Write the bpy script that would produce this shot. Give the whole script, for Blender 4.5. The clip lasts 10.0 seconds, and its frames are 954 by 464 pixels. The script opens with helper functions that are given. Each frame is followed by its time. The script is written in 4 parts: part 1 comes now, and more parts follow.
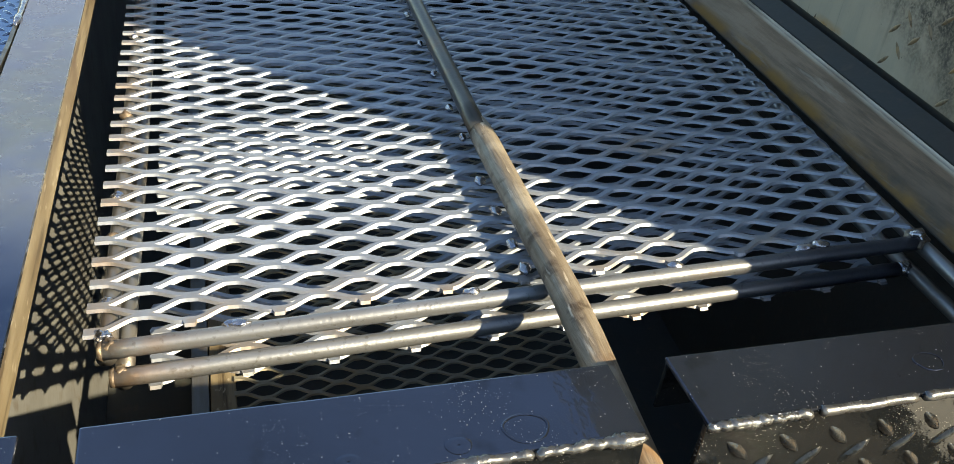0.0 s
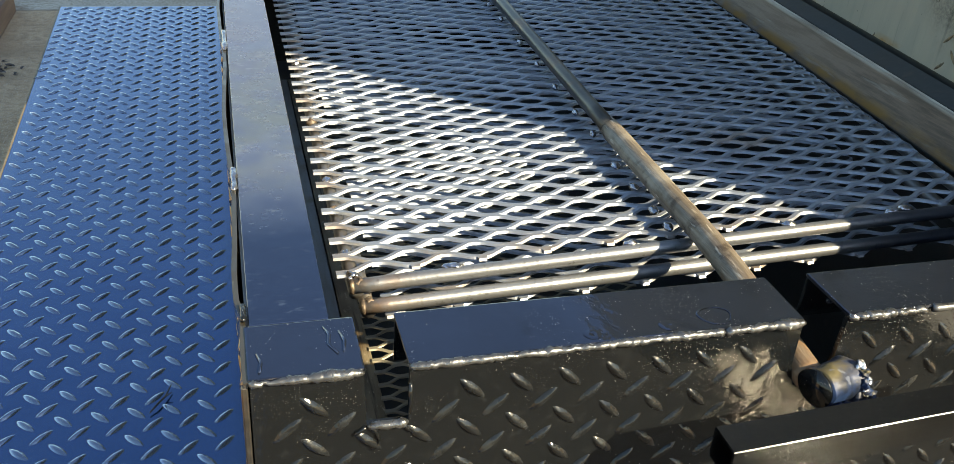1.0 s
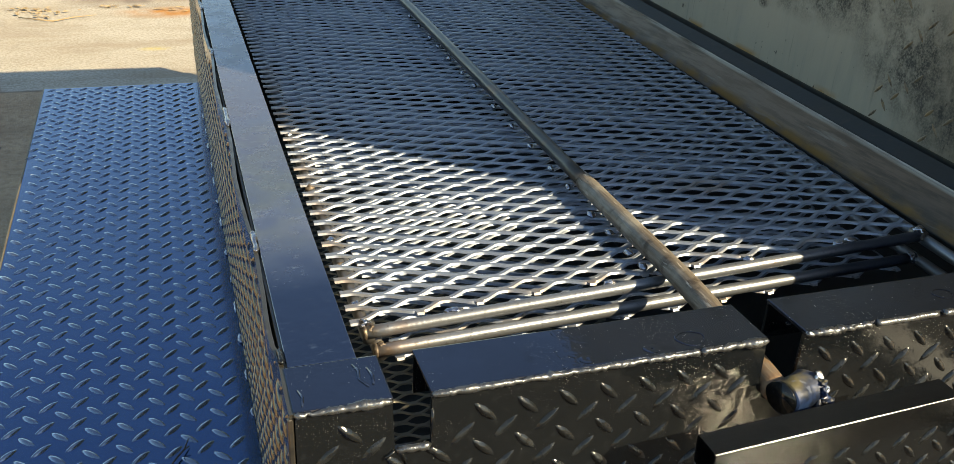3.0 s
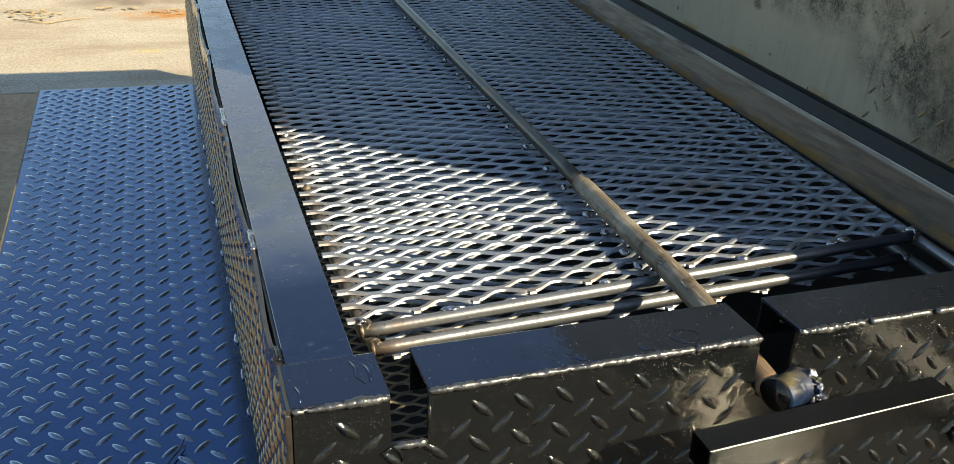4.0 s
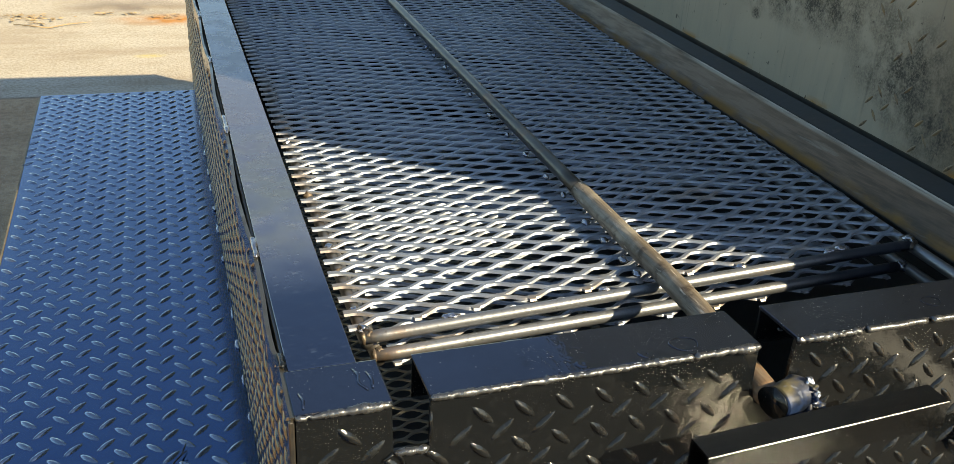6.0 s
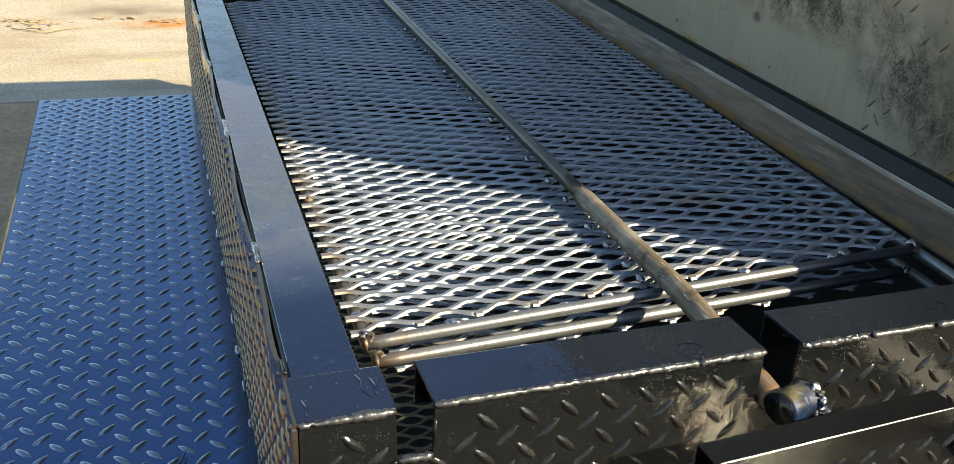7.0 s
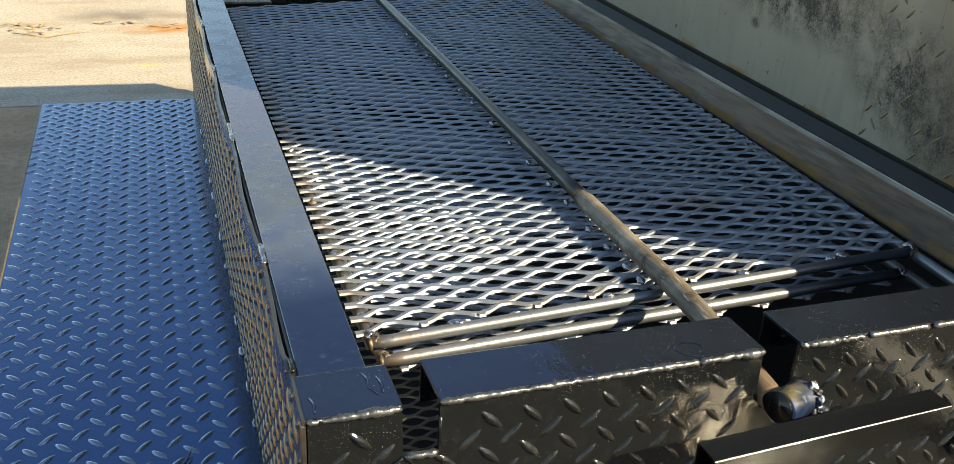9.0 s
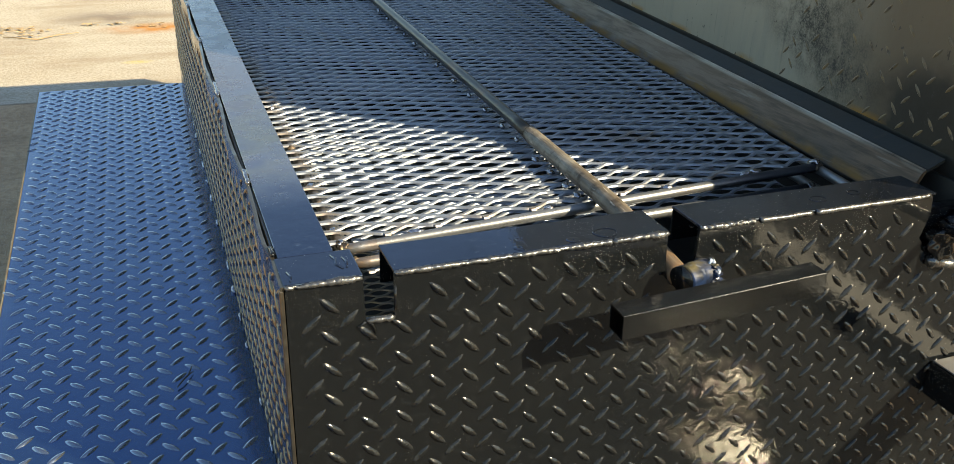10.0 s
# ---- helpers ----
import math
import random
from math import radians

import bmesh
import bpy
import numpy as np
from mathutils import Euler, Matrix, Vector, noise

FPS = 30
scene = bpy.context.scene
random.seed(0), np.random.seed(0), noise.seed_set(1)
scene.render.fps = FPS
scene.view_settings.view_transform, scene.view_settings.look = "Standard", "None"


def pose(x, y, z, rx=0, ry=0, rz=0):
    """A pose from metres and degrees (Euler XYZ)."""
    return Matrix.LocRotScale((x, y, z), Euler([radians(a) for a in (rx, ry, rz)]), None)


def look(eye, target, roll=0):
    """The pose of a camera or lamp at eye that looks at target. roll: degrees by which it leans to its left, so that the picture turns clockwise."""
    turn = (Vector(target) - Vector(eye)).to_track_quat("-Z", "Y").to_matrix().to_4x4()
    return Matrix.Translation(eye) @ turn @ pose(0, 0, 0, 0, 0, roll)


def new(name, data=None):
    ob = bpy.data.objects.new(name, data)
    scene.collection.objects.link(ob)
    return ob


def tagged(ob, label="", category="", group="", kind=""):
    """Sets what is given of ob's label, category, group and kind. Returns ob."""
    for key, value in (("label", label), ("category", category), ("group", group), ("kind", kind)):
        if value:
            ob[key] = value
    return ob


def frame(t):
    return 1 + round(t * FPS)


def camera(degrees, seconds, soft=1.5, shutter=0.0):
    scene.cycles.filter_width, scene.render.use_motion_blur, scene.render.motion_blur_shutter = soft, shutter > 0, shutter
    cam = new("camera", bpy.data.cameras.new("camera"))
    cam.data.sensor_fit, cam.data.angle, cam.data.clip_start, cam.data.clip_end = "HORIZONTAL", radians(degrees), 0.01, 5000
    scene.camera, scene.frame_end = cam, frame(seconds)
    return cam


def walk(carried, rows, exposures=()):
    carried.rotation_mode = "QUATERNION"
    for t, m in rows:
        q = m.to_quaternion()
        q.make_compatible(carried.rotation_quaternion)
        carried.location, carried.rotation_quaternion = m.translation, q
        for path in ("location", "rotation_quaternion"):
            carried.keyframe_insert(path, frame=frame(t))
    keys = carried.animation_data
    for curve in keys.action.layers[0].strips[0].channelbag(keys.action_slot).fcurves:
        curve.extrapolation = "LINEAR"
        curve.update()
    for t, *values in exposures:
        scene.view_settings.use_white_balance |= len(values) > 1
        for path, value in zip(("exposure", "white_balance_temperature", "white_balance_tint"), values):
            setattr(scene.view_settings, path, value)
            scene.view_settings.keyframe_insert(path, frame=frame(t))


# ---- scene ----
cam = camera(57.1, 10.0, soft=0.8)
PATH = [
    (0, (0.219, -0.356, 1.326), (0.766, 1.215, 0.217), 6.8),
    (0.5, (0.149, -0.457, 1.346), (0.677, 1.189, 0.338), 6.7),
    (1, (0.002, -0.525, 1.337), (0.524, 1.121, 0.329), 4.9),
    (1.5, (-0.063, -0.585, 1.365), (0.462, 1.079, 0.387), 3.6),
    (2, (-0.067, -0.6, 1.373), (0.479, 1.097, 0.466), 2.8),
    (2.5, (-0.064, -0.607, 1.379), (0.523, 1.084, 0.487), 2.8),
    (4, (-0.068, -0.62, 1.376), (0.553, 1.066, 0.498), 3.4),
    (4.5, (-0.073, -0.621, 1.381), (0.545, 1.066, 0.502), 3.5),
    (5, (-0.073, -0.625, 1.382), (0.549, 1.062, 0.505), 3.5),
    (5.5, (-0.072, -0.627, 1.384), (0.552, 1.061, 0.511), 3.6),
    (7, (-0.077, -0.618, 1.381), (0.554, 1.074, 0.522), 3.6),
    (7.5, (-0.077, -0.616, 1.381), (0.558, 1.076, 0.524), 3.7),
    (8, (-0.074, -0.617, 1.382), (0.561, 1.076, 0.527), 3.7),
    (8.5, (-0.081, -0.621, 1.396), (0.55, 1.073, 0.542), 3.7),
    (9, (-0.088, -0.631, 1.384), (0.548, 1.065, 0.535), 3.7),
    (9.5, (-0.098, -0.691, 1.363), (0.543, 1.001, 0.511), 3.1),
    (10, (-0.103, -0.846, 1.361), (0.545, 0.843, 0.509), 1.7),
]
walk(cam, [(t, look(eye, target, roll)) for t, eye, target, roll in PATH], exposures=((0, 1.4, 8950, 4), (0.5, 1.5, 8950, 4), (1, 1.33, 8950, 4), (1.5, 1.1, 8950, 4), (2, 0.94, 8950, 4), (2.5, 0.88, 8950, 4), (5.5, 0.88, 8950, 4), (7, 1.04, 8950, 4), (9.5, 1.03, 8950, 4), (10, 0.98, 8950, 4)))

# ---- world, sun, exposure ----
SUN_TO = Vector((0.925, -1.0, 0.905)).normalized()
world = bpy.data.worlds.new("world")
scene.world = world
world.use_nodes = True
wn = world.node_tree
sky = wn.nodes.new("ShaderNodeTexSky")
sky.sky_type = "NISHITA"
sky.sun_disc = False
sky.sun_elevation = math.asin(SUN_TO.z)
sky.sun_rotation = math.atan2(SUN_TO.x, SUN_TO.y)
sky.air_density, sky.dust_density, sky.ozone_density = 1.0, 0.4, 5.0
wn.links.new(sky.outputs[0], wn.nodes["Background"].inputs[0])
wn.nodes["Background"].inputs[1].default_value = 0.125
sun_data = bpy.data.lights.new("sun", "SUN")
sun_data.energy, sun_data.angle, sun_data.color = 5.0, radians(0.53), (1.0, 0.91, 0.77)
sun = new("sun", sun_data)
sun.matrix_world = look(tuple(SUN_TO * 20), (0, 0, 0))

# ---- materials ----


class Mat:
    """A Principled material with short ways to add procedural layers."""

    def __init__(self, name, base, rough=0.5, metal=0.0):
        self.m = bpy.data.materials.new(name)
        self.m.use_nodes = True
        self.t = self.m.node_tree
        self.b = self.t.nodes["Principled BSDF"]
        self.b.inputs["Metallic"].default_value = metal
        self.col = self.val("RGB", (*base, 1))
        self.rough = self.val("Value", rough)
        self.height = None
        co = self.t.nodes.new("ShaderNodeTexCoord")
        self.co = co.outputs["Object"]

    def val(self, kind, v):
        n = self.t.nodes.new("ShaderNode" + kind)
        n.outputs[0].default_value = v
        return n.outputs[0]

    def node(self, kind, **kw):
        n = self.t.nodes.new("ShaderNode" + kind)
        for k, v in kw.items():
            n.inputs[k].default_value = v
        return n

    def link(self, a, b):
        self.t.links.new(a, b)

    def stretch(self, sx, sy, sz, loc=(0, 0, 0)):
        n = self.t.nodes.new("ShaderNodeMapping")
        n.inputs["Scale"].default_value = (sx, sy, sz)
        n.inputs["Location"].default_value = loc
        self.link(self.co, n.inputs["Vector"])
        return n.outputs[0]

    def noise(self, scale, detail=4.0, lo=0.4, hi=0.6, vec=None, rough=0.55, warp=0.0):
        n = self.node("TexNoise", Scale=scale, Detail=detail, Roughness=rough, Distortion=warp)
        self.link(vec or self.co, n.inputs["Vector"])
        r = self.node("MapRange")
        r.inputs["From Min"].default_value, r.inputs["From Max"].default_value = lo, hi
        self.link(n.outputs["Fac"], r.inputs["Value"])
        return r.outputs[0]

    def axis(self, which, lo, hi):
        """0 to 1 along one axis of the object."""
        s = self.node("SeparateXYZ")
        self.link(self.co, s.inputs[0])
        r = self.node("MapRange")
        r.inputs["From Min"].default_value, r.inputs["From Max"].default_value = lo, hi
        self.link(s.outputs[which], r.inputs["Value"])
        return r.outputs[0]

    def mul(self, a, b, op="MULTIPLY"):
        n = self.t.nodes.new("ShaderNodeMath")
        n.operation = op
        for i, v in enumerate((a, b)):
            if isinstance(v, (int, float)):
                n.inputs[i].default_value = v
            else:
                self.link(v, n.inputs[i])
        return n.outputs[0]

    def paint(self, fac, colour, amount=1.0):
        n = self.t.nodes.new("ShaderNodeMix")
        n.data_type = "RGBA"
        self.link(self.mul(fac, amount), n.inputs[0])
        self.link(self.col, n.inputs[6])
        n.inputs[7].default_value = (*colour, 1)
        self.col = n.outputs[2]
        return self

    def gloss(self, fac, rough, amount=1.0):
        n = self.t.nodes.new("ShaderNodeMix")
        self.link(self.mul(fac, amount), n.inputs[0])
        self.link(self.rough, n.inputs[2])
        n.inputs[3].default_value = rough
        self.rough = n.outputs[0]
        return self

    def relief(self, fac, metres):
        h = self.mul(fac, metres)
        self.height = h if self.height is None else self.mul(self.height, h, "ADD")
        return self

    def spot(self, cx, cy, rx, ry):
        """1 in the middle of an oval on the ground, 0 at its rim."""
        v = self.stretch(1 / rx, 1 / ry, 0, (-cx / rx, -cy / ry, 0))
        n = self.t.nodes.new("ShaderNodeTexGradient")
        n.gradient_type = "SPHERICAL"
        self.link(v, n.inputs["Vector"])
        return n.outputs["Fac"]

    def patch(self, cy, cz, ry, rz):
        """1 in the middle of an oval on an upright sheet, 0 at its rim."""
        v = self.stretch(0, 1 / ry, 1 / rz, (0, -cy / ry, -cz / rz))
        n = self.t.nodes.new("ShaderNodeTexGradient")
        n.gradient_type = "SPHERICAL"
        self.link(v, n.inputs["Vector"])
        return n.outputs["Fac"]

    def dots(self, scale, radius, share):
        """Round specks: a share of the cells holds one."""
        v = self.node("TexVoronoi", Scale=scale)
        self.link(self.co, v.inputs["Vector"])
        r = self.node("MapRange")
        r.inputs["From Min"].default_value, r.inputs["From Max"].default_value = radius, radius * 0.7
        self.link(v.outputs["Distance"], r.inputs["Value"])
        c = self.node("SeparateXYZ")
        self.link(v.outputs["Color"], c.inputs[0])
        return self.mul(r.outputs[0], self.mul(c.outputs[0], share, "LESS_THAN"))

    def metal(self, fac, amount):
        base = self.b.inputs["Metallic"].default_value
        n = self.t.nodes.new("ShaderNodeMix")
        self.link(fac, n.inputs[0])
        n.inputs[2].default_value = base
        n.inputs[3].default_value = amount
        self.link(n.outputs[0], self.b.inputs["Metallic"])
        return self

    def done(self, **kw):
        self.link(self.col, self.b.inputs["Base Color"])
        self.link(self.rough, self.b.inputs["Roughness"])
        for k, v in kw.items():
            self.b.inputs[k.replace("_", " ")].default_value = v
        if self.height is not None:
            bump = self.node("Bump", Distance=1.0, Strength=1.0)
            self.link(self.height, bump.inputs["Height"])
            self.link(bump.outputs[0], self.b.inputs["Normal"])
        return self.m


def black_paint():
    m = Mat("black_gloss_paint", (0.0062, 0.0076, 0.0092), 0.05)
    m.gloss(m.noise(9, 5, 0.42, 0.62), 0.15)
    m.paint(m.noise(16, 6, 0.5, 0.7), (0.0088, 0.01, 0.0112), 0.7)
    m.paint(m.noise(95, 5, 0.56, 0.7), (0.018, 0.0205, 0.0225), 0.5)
    edge = m.mul(m.axis(2, -0.075, -0.02), m.noise(14, 4, 0.48, 0.62))
    speck = m.mul(m.mul(m.dots(560, 0.22, 0.45), edge), m.dots(260, 0.11, 0.16), "MAXIMUM")
    m.paint(speck, (0.4, 0.39, 0.36)).gloss(speck, 0.5)
    m.relief(m.noise(16, 3, 0, 1), 0.0011).relief(m.noise(70, 3, 0, 1), 0.0003).relief(m.noise(420, 2, 0, 1), 0.00006)
    return m.done(Specular_IOR_Level=0.5)


def lug_paint():
    # Lighter than the wall: part of the lugs' highlights is in the colour.
    m = Mat("paler_black_lug", (0.009, 0.0105, 0.012), 0.13)
    m.paint(m.noise(45, 5, 0.5, 0.65), (0.027, 0.03, 0.032), 0.7)
    m.gloss(m.noise(50, 4, 0.42, 0.62), 0.3)
    m.relief(m.noise(75, 3, 0, 1), 0.0016).relief(m.noise(260, 3, 0, 1), 0.0003)
    return m.done(Specular_IOR_Level=0.5)


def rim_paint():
    # Blue metallic tint puts the sky's reflection into the black rim paint.
    m = Mat("sky_tinted_black_rim", (0.1, 0.122, 0.172), 0.06, 0.94)
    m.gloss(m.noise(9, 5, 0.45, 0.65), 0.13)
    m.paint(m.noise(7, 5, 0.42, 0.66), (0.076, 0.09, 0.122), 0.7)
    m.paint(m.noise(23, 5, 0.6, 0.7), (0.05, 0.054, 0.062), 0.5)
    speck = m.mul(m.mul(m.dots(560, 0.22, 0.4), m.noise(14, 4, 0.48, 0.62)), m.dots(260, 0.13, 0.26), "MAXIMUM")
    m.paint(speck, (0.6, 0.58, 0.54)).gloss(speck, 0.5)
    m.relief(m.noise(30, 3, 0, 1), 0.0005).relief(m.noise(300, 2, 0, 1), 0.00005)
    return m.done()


def bead_paint():
    m = Mat("painted_weld_bead", (0.13, 0.135, 0.14), 0.17, 0.8)
    m.paint(m.noise(90, 4, 0.5, 0.66), (0.2, 0.205, 0.21), 0.7)
    m.gloss(m.noise(70, 4, 0.42, 0.62), 0.4)
    m.relief(m.noise(260, 3, 0, 1), 0.0006)
    return m.done(Specular_IOR_Level=0.9)


def tube_finish():
    m = Mat("worn_black_square_tube", (0.06, 0.066, 0.074), 0.15, 0.93)
    streak = m.noise(40, 5, 0.4, 0.64, m.stretch(0.15, 1, 1))
    m.paint(streak, (0.048, 0.051, 0.055), 0.8).gloss(streak, 0.22)
    m.paint(m.noise(500, 2, 0.68, 0.72), (0.4, 0.39, 0.36), 0.6)
    m.gloss(m.noise(170, 5, 0.55, 0.66), 0.26)
    m.relief(m.noise(50, 3, 0, 1), 0.0005).relief(m.noise(220, 3, 0, 1), 0.00012)
    return m.done()


def deck_paint():
    # Blue put into the base strengthens the sky reflected in the plate.
    m = Mat("blue_tinted_plate", (0.049, 0.124, 0.272), 0.15, 0.94)
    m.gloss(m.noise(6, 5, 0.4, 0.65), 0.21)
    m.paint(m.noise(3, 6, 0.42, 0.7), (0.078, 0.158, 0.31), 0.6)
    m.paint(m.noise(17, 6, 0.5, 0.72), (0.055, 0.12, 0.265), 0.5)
    m.paint(m.noise(600, 2, 0.71, 0.75), (0.4, 0.4, 0.4), 0.4)
    m.relief(m.noise(30, 3, 0, 1), 0.0004)
    return m.done(Coat_Weight=0.6, Coat_Roughness=0.06)


def deck_lug():
    # Paler than the plate: the lugs' bright reflections are put into the colour.
    m = Mat("pale_glint_lug", (0.25, 0.3, 0.39), 0.2, 0.88)
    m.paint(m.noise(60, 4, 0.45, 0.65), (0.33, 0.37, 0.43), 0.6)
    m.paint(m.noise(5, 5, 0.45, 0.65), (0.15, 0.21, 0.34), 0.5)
    return m.done(Coat_Weight=1.0, Coat_Roughness=0.1)


def side_paint():
    # Tan tint stands for sunlit concrete mirrored in the dark sheet.
    m = Mat("yard_tinted_plate", (0.19, 0.17, 0.135), 0.16, 0.85)
    m.gloss(m.noise(8, 5, 0.4, 0.65), 0.24)
    m.paint(m.noise(5, 5, 0.45, 0.7), (0.13, 0.12, 0.1), 0.8)
    m.paint(m.noise(50, 5, 0.6, 0.7), (0.4, 0.37, 0.3), 0.5)
    return m.done()


def grate_steel():
    m = Mat("raw_expanded_steel", (0.268, 0.308, 0.37), 0.44, 0.55)
    m.paint(m.noise(26, 5, 0.45, 0.7), (0.185, 0.215, 0.27), 0.6)
    m.paint(m.mul(m.axis(1, 0.31, 0.255), m.noise(16, 5, 0.45, 0.6)), (0.3, 0.215, 0.13), 0.6)
    m.paint(m.mul(m.axis(0, 0.145, 0.11), m.noise(9, 5, 0.46, 0.6)), (0.27, 0.19, 0.12), 0.6)
    m.gloss(m.noise(90, 4, 0.4, 0.65), 0.5)
    m.paint(m.noise(3.1, 4, 0.66, 0.74), (0.3, 0.2, 0.12), 0.5)
    m.relief(m.noise(240, 3, 0, 1), 0.0003)
    return m.done()


def rusty_grate():
    m = Mat("yellowed_expanded_steel", (0.33, 0.31, 0.25), 0.45, 0.4)
    m.paint(m.noise(20, 5, 0.42, 0.64), (0.24, 0.22, 0.18), 0.8)
    m.paint(m.noise(9, 5, 0.52, 0.68), (0.38, 0.26, 0.12), 0.5)
    m.relief(m.noise(240, 3, 0, 1), 0.0003)
    return m.done()


def bar_steel():
    m = Mat("round_bar_steel", (0.255, 0.275, 0.305), 0.36, 0.7)
    streak = m.noise(60, 5, 0.4, 0.66, m.stretch(0.12, 1, 1))
    m.paint(streak, (0.165, 0.178, 0.195), 0.8).gloss(streak, 0.45)
    m.paint(m.noise(150, 5, 0.58, 0.68), (0.08, 0.078, 0.075), 0.5)
    ends = m.mul(m.axis(0, 0.2, 0.115), m.noise(40, 5, 0.35, 0.6))
    m.paint(ends, (0.27, 0.17, 0.1), 0.8)
    m.paint(m.noise(14, 5, 0.62, 0.72), (0.25, 0.16, 0.09), 0.5)
    # Right end darkened: the lid's shade is put into the bar's colour.
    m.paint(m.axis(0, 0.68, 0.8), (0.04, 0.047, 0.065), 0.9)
    m.relief(m.noise(300, 3, 0, 1), 0.0003)
    return m.done()


def side_bar_steel():
    m = Mat("side_bar_steel", (0.27, 0.28, 0.29), 0.36, 0.8)
    streak = m.noise(60, 5, 0.4, 0.66, m.stretch(1, 0.12, 1))
    m.paint(streak, (0.22, 0.2, 0.18), 0.8)
    m.paint(m.noise(11, 5, 0.55, 0.68), (0.16, 0.105, 0.065), 0.6)
    m.relief(m.noise(300, 3, 0, 1), 0.0002)
    return m.done()


def rod_steel():
    m = Mat("dark_rod_steel", (0.078, 0.072, 0.064), 0.32, 0.75)
    m.paint(m.noise(60, 5, 0.4, 0.66, m.stretch(1, 0.1, 1)), (0.16, 0.145, 0.12), 0.6)
    m.paint(m.noise(13, 4, 0.58, 0.7), (0.2, 0.11, 0.06), 0.6)
    m.relief(m.noise(200, 3, 0, 1), 0.0002)
    return m.done()


def old_pipe():
    m = Mat("weathered_brown_pipe", (0.25, 0.215, 0.17), 0.46, 0.35)
    grain = m.noise(110, 6, 0.4, 0.62, m.stretch(1, 0.09, 1))
    m.paint(grain, (0.14, 0.11, 0.08), 0.85).gloss(grain, 0.6)
    m.paint(m.noise(17, 6, 0.5, 0.66), (0.36, 0.325, 0.265), 0.75)
    m.paint(m.noise(31, 5, 0.58, 0.68), (0.065, 0.045, 0.03), 0.85)
    scratch = m.noise(130, 4, 0.62, 0.7, m.stretch(1, 0.16, 1))
    m.paint(scratch, (0.55, 0.5, 0.42), 0.8)
    m.paint(m.mul(m.axis(1, 0.16, 0.02), m.noise(20, 4, 0.35, 0.6)), (0.3, 0.15, 0.06), 0.6)
    m.relief(grain, 0.0006).relief(m.noise(260, 3, 0, 1), 0.0003)
    return m.done()


def angle_steel():
    m = Mat("brown_mill_scale", (0.135, 0.08, 0.046), 0.42, 0.05)
    fine = m.noise(110, 6, 0.43, 0.58, m.stretch(1, 0.03, 1), 0.65)
    m.paint(fine, (0.04, 0.028, 0.018), 0.85)
    broad = m.noise(14, 5, 0.42, 0.62, m.stretch(1, 0.18, 1))
    m.paint(broad, (0.15, 0.094, 0.058), 0.7).gloss(fine, 0.58)
    m.paint(m.noise(6, 6, 0.5, 0.64, m.stretch(1, 0.6, 1)), (0.05, 0.037, 0.026), 0.7)
    rust = m.mul(m.noise(26, 6, 0.36, 0.6, m.stretch(1, 0.5, 1)), m.mul(m.axis(2, -0.038, -0.05), m.axis(2, -0.0585, -0.055)))
    m.paint(rust, (0.27, 0.14, 0.035), 0.95).gloss(rust, 0.8)
    # Lowest edge painted dark, standing for the shadow gap below the angle.
    m.paint(m.axis(2, -0.055, -0.059), (0.02, 0.015, 0.011), 0.9)
    # Pale broken line along the ridge paints in its sky highlight.
    ridge_shine = m.mul(m.noise(30, 6, 0.35, 0.6, m.stretch(1, 0.15, 1)), m.axis(2, -0.008, -0.002))
    m.paint(ridge_shine, (0.48, 0.44, 0.38), 0.9)
    m.paint(m.noise(70, 6, 0.62, 0.7, m.stretch(1, 0.06, 1)), (0.24, 0.2, 0.16), 0.5)
    m.relief(m.noise(120, 4, 0, 1), 0.0003)
    return m.done(Specular_IOR_Level=0.35)


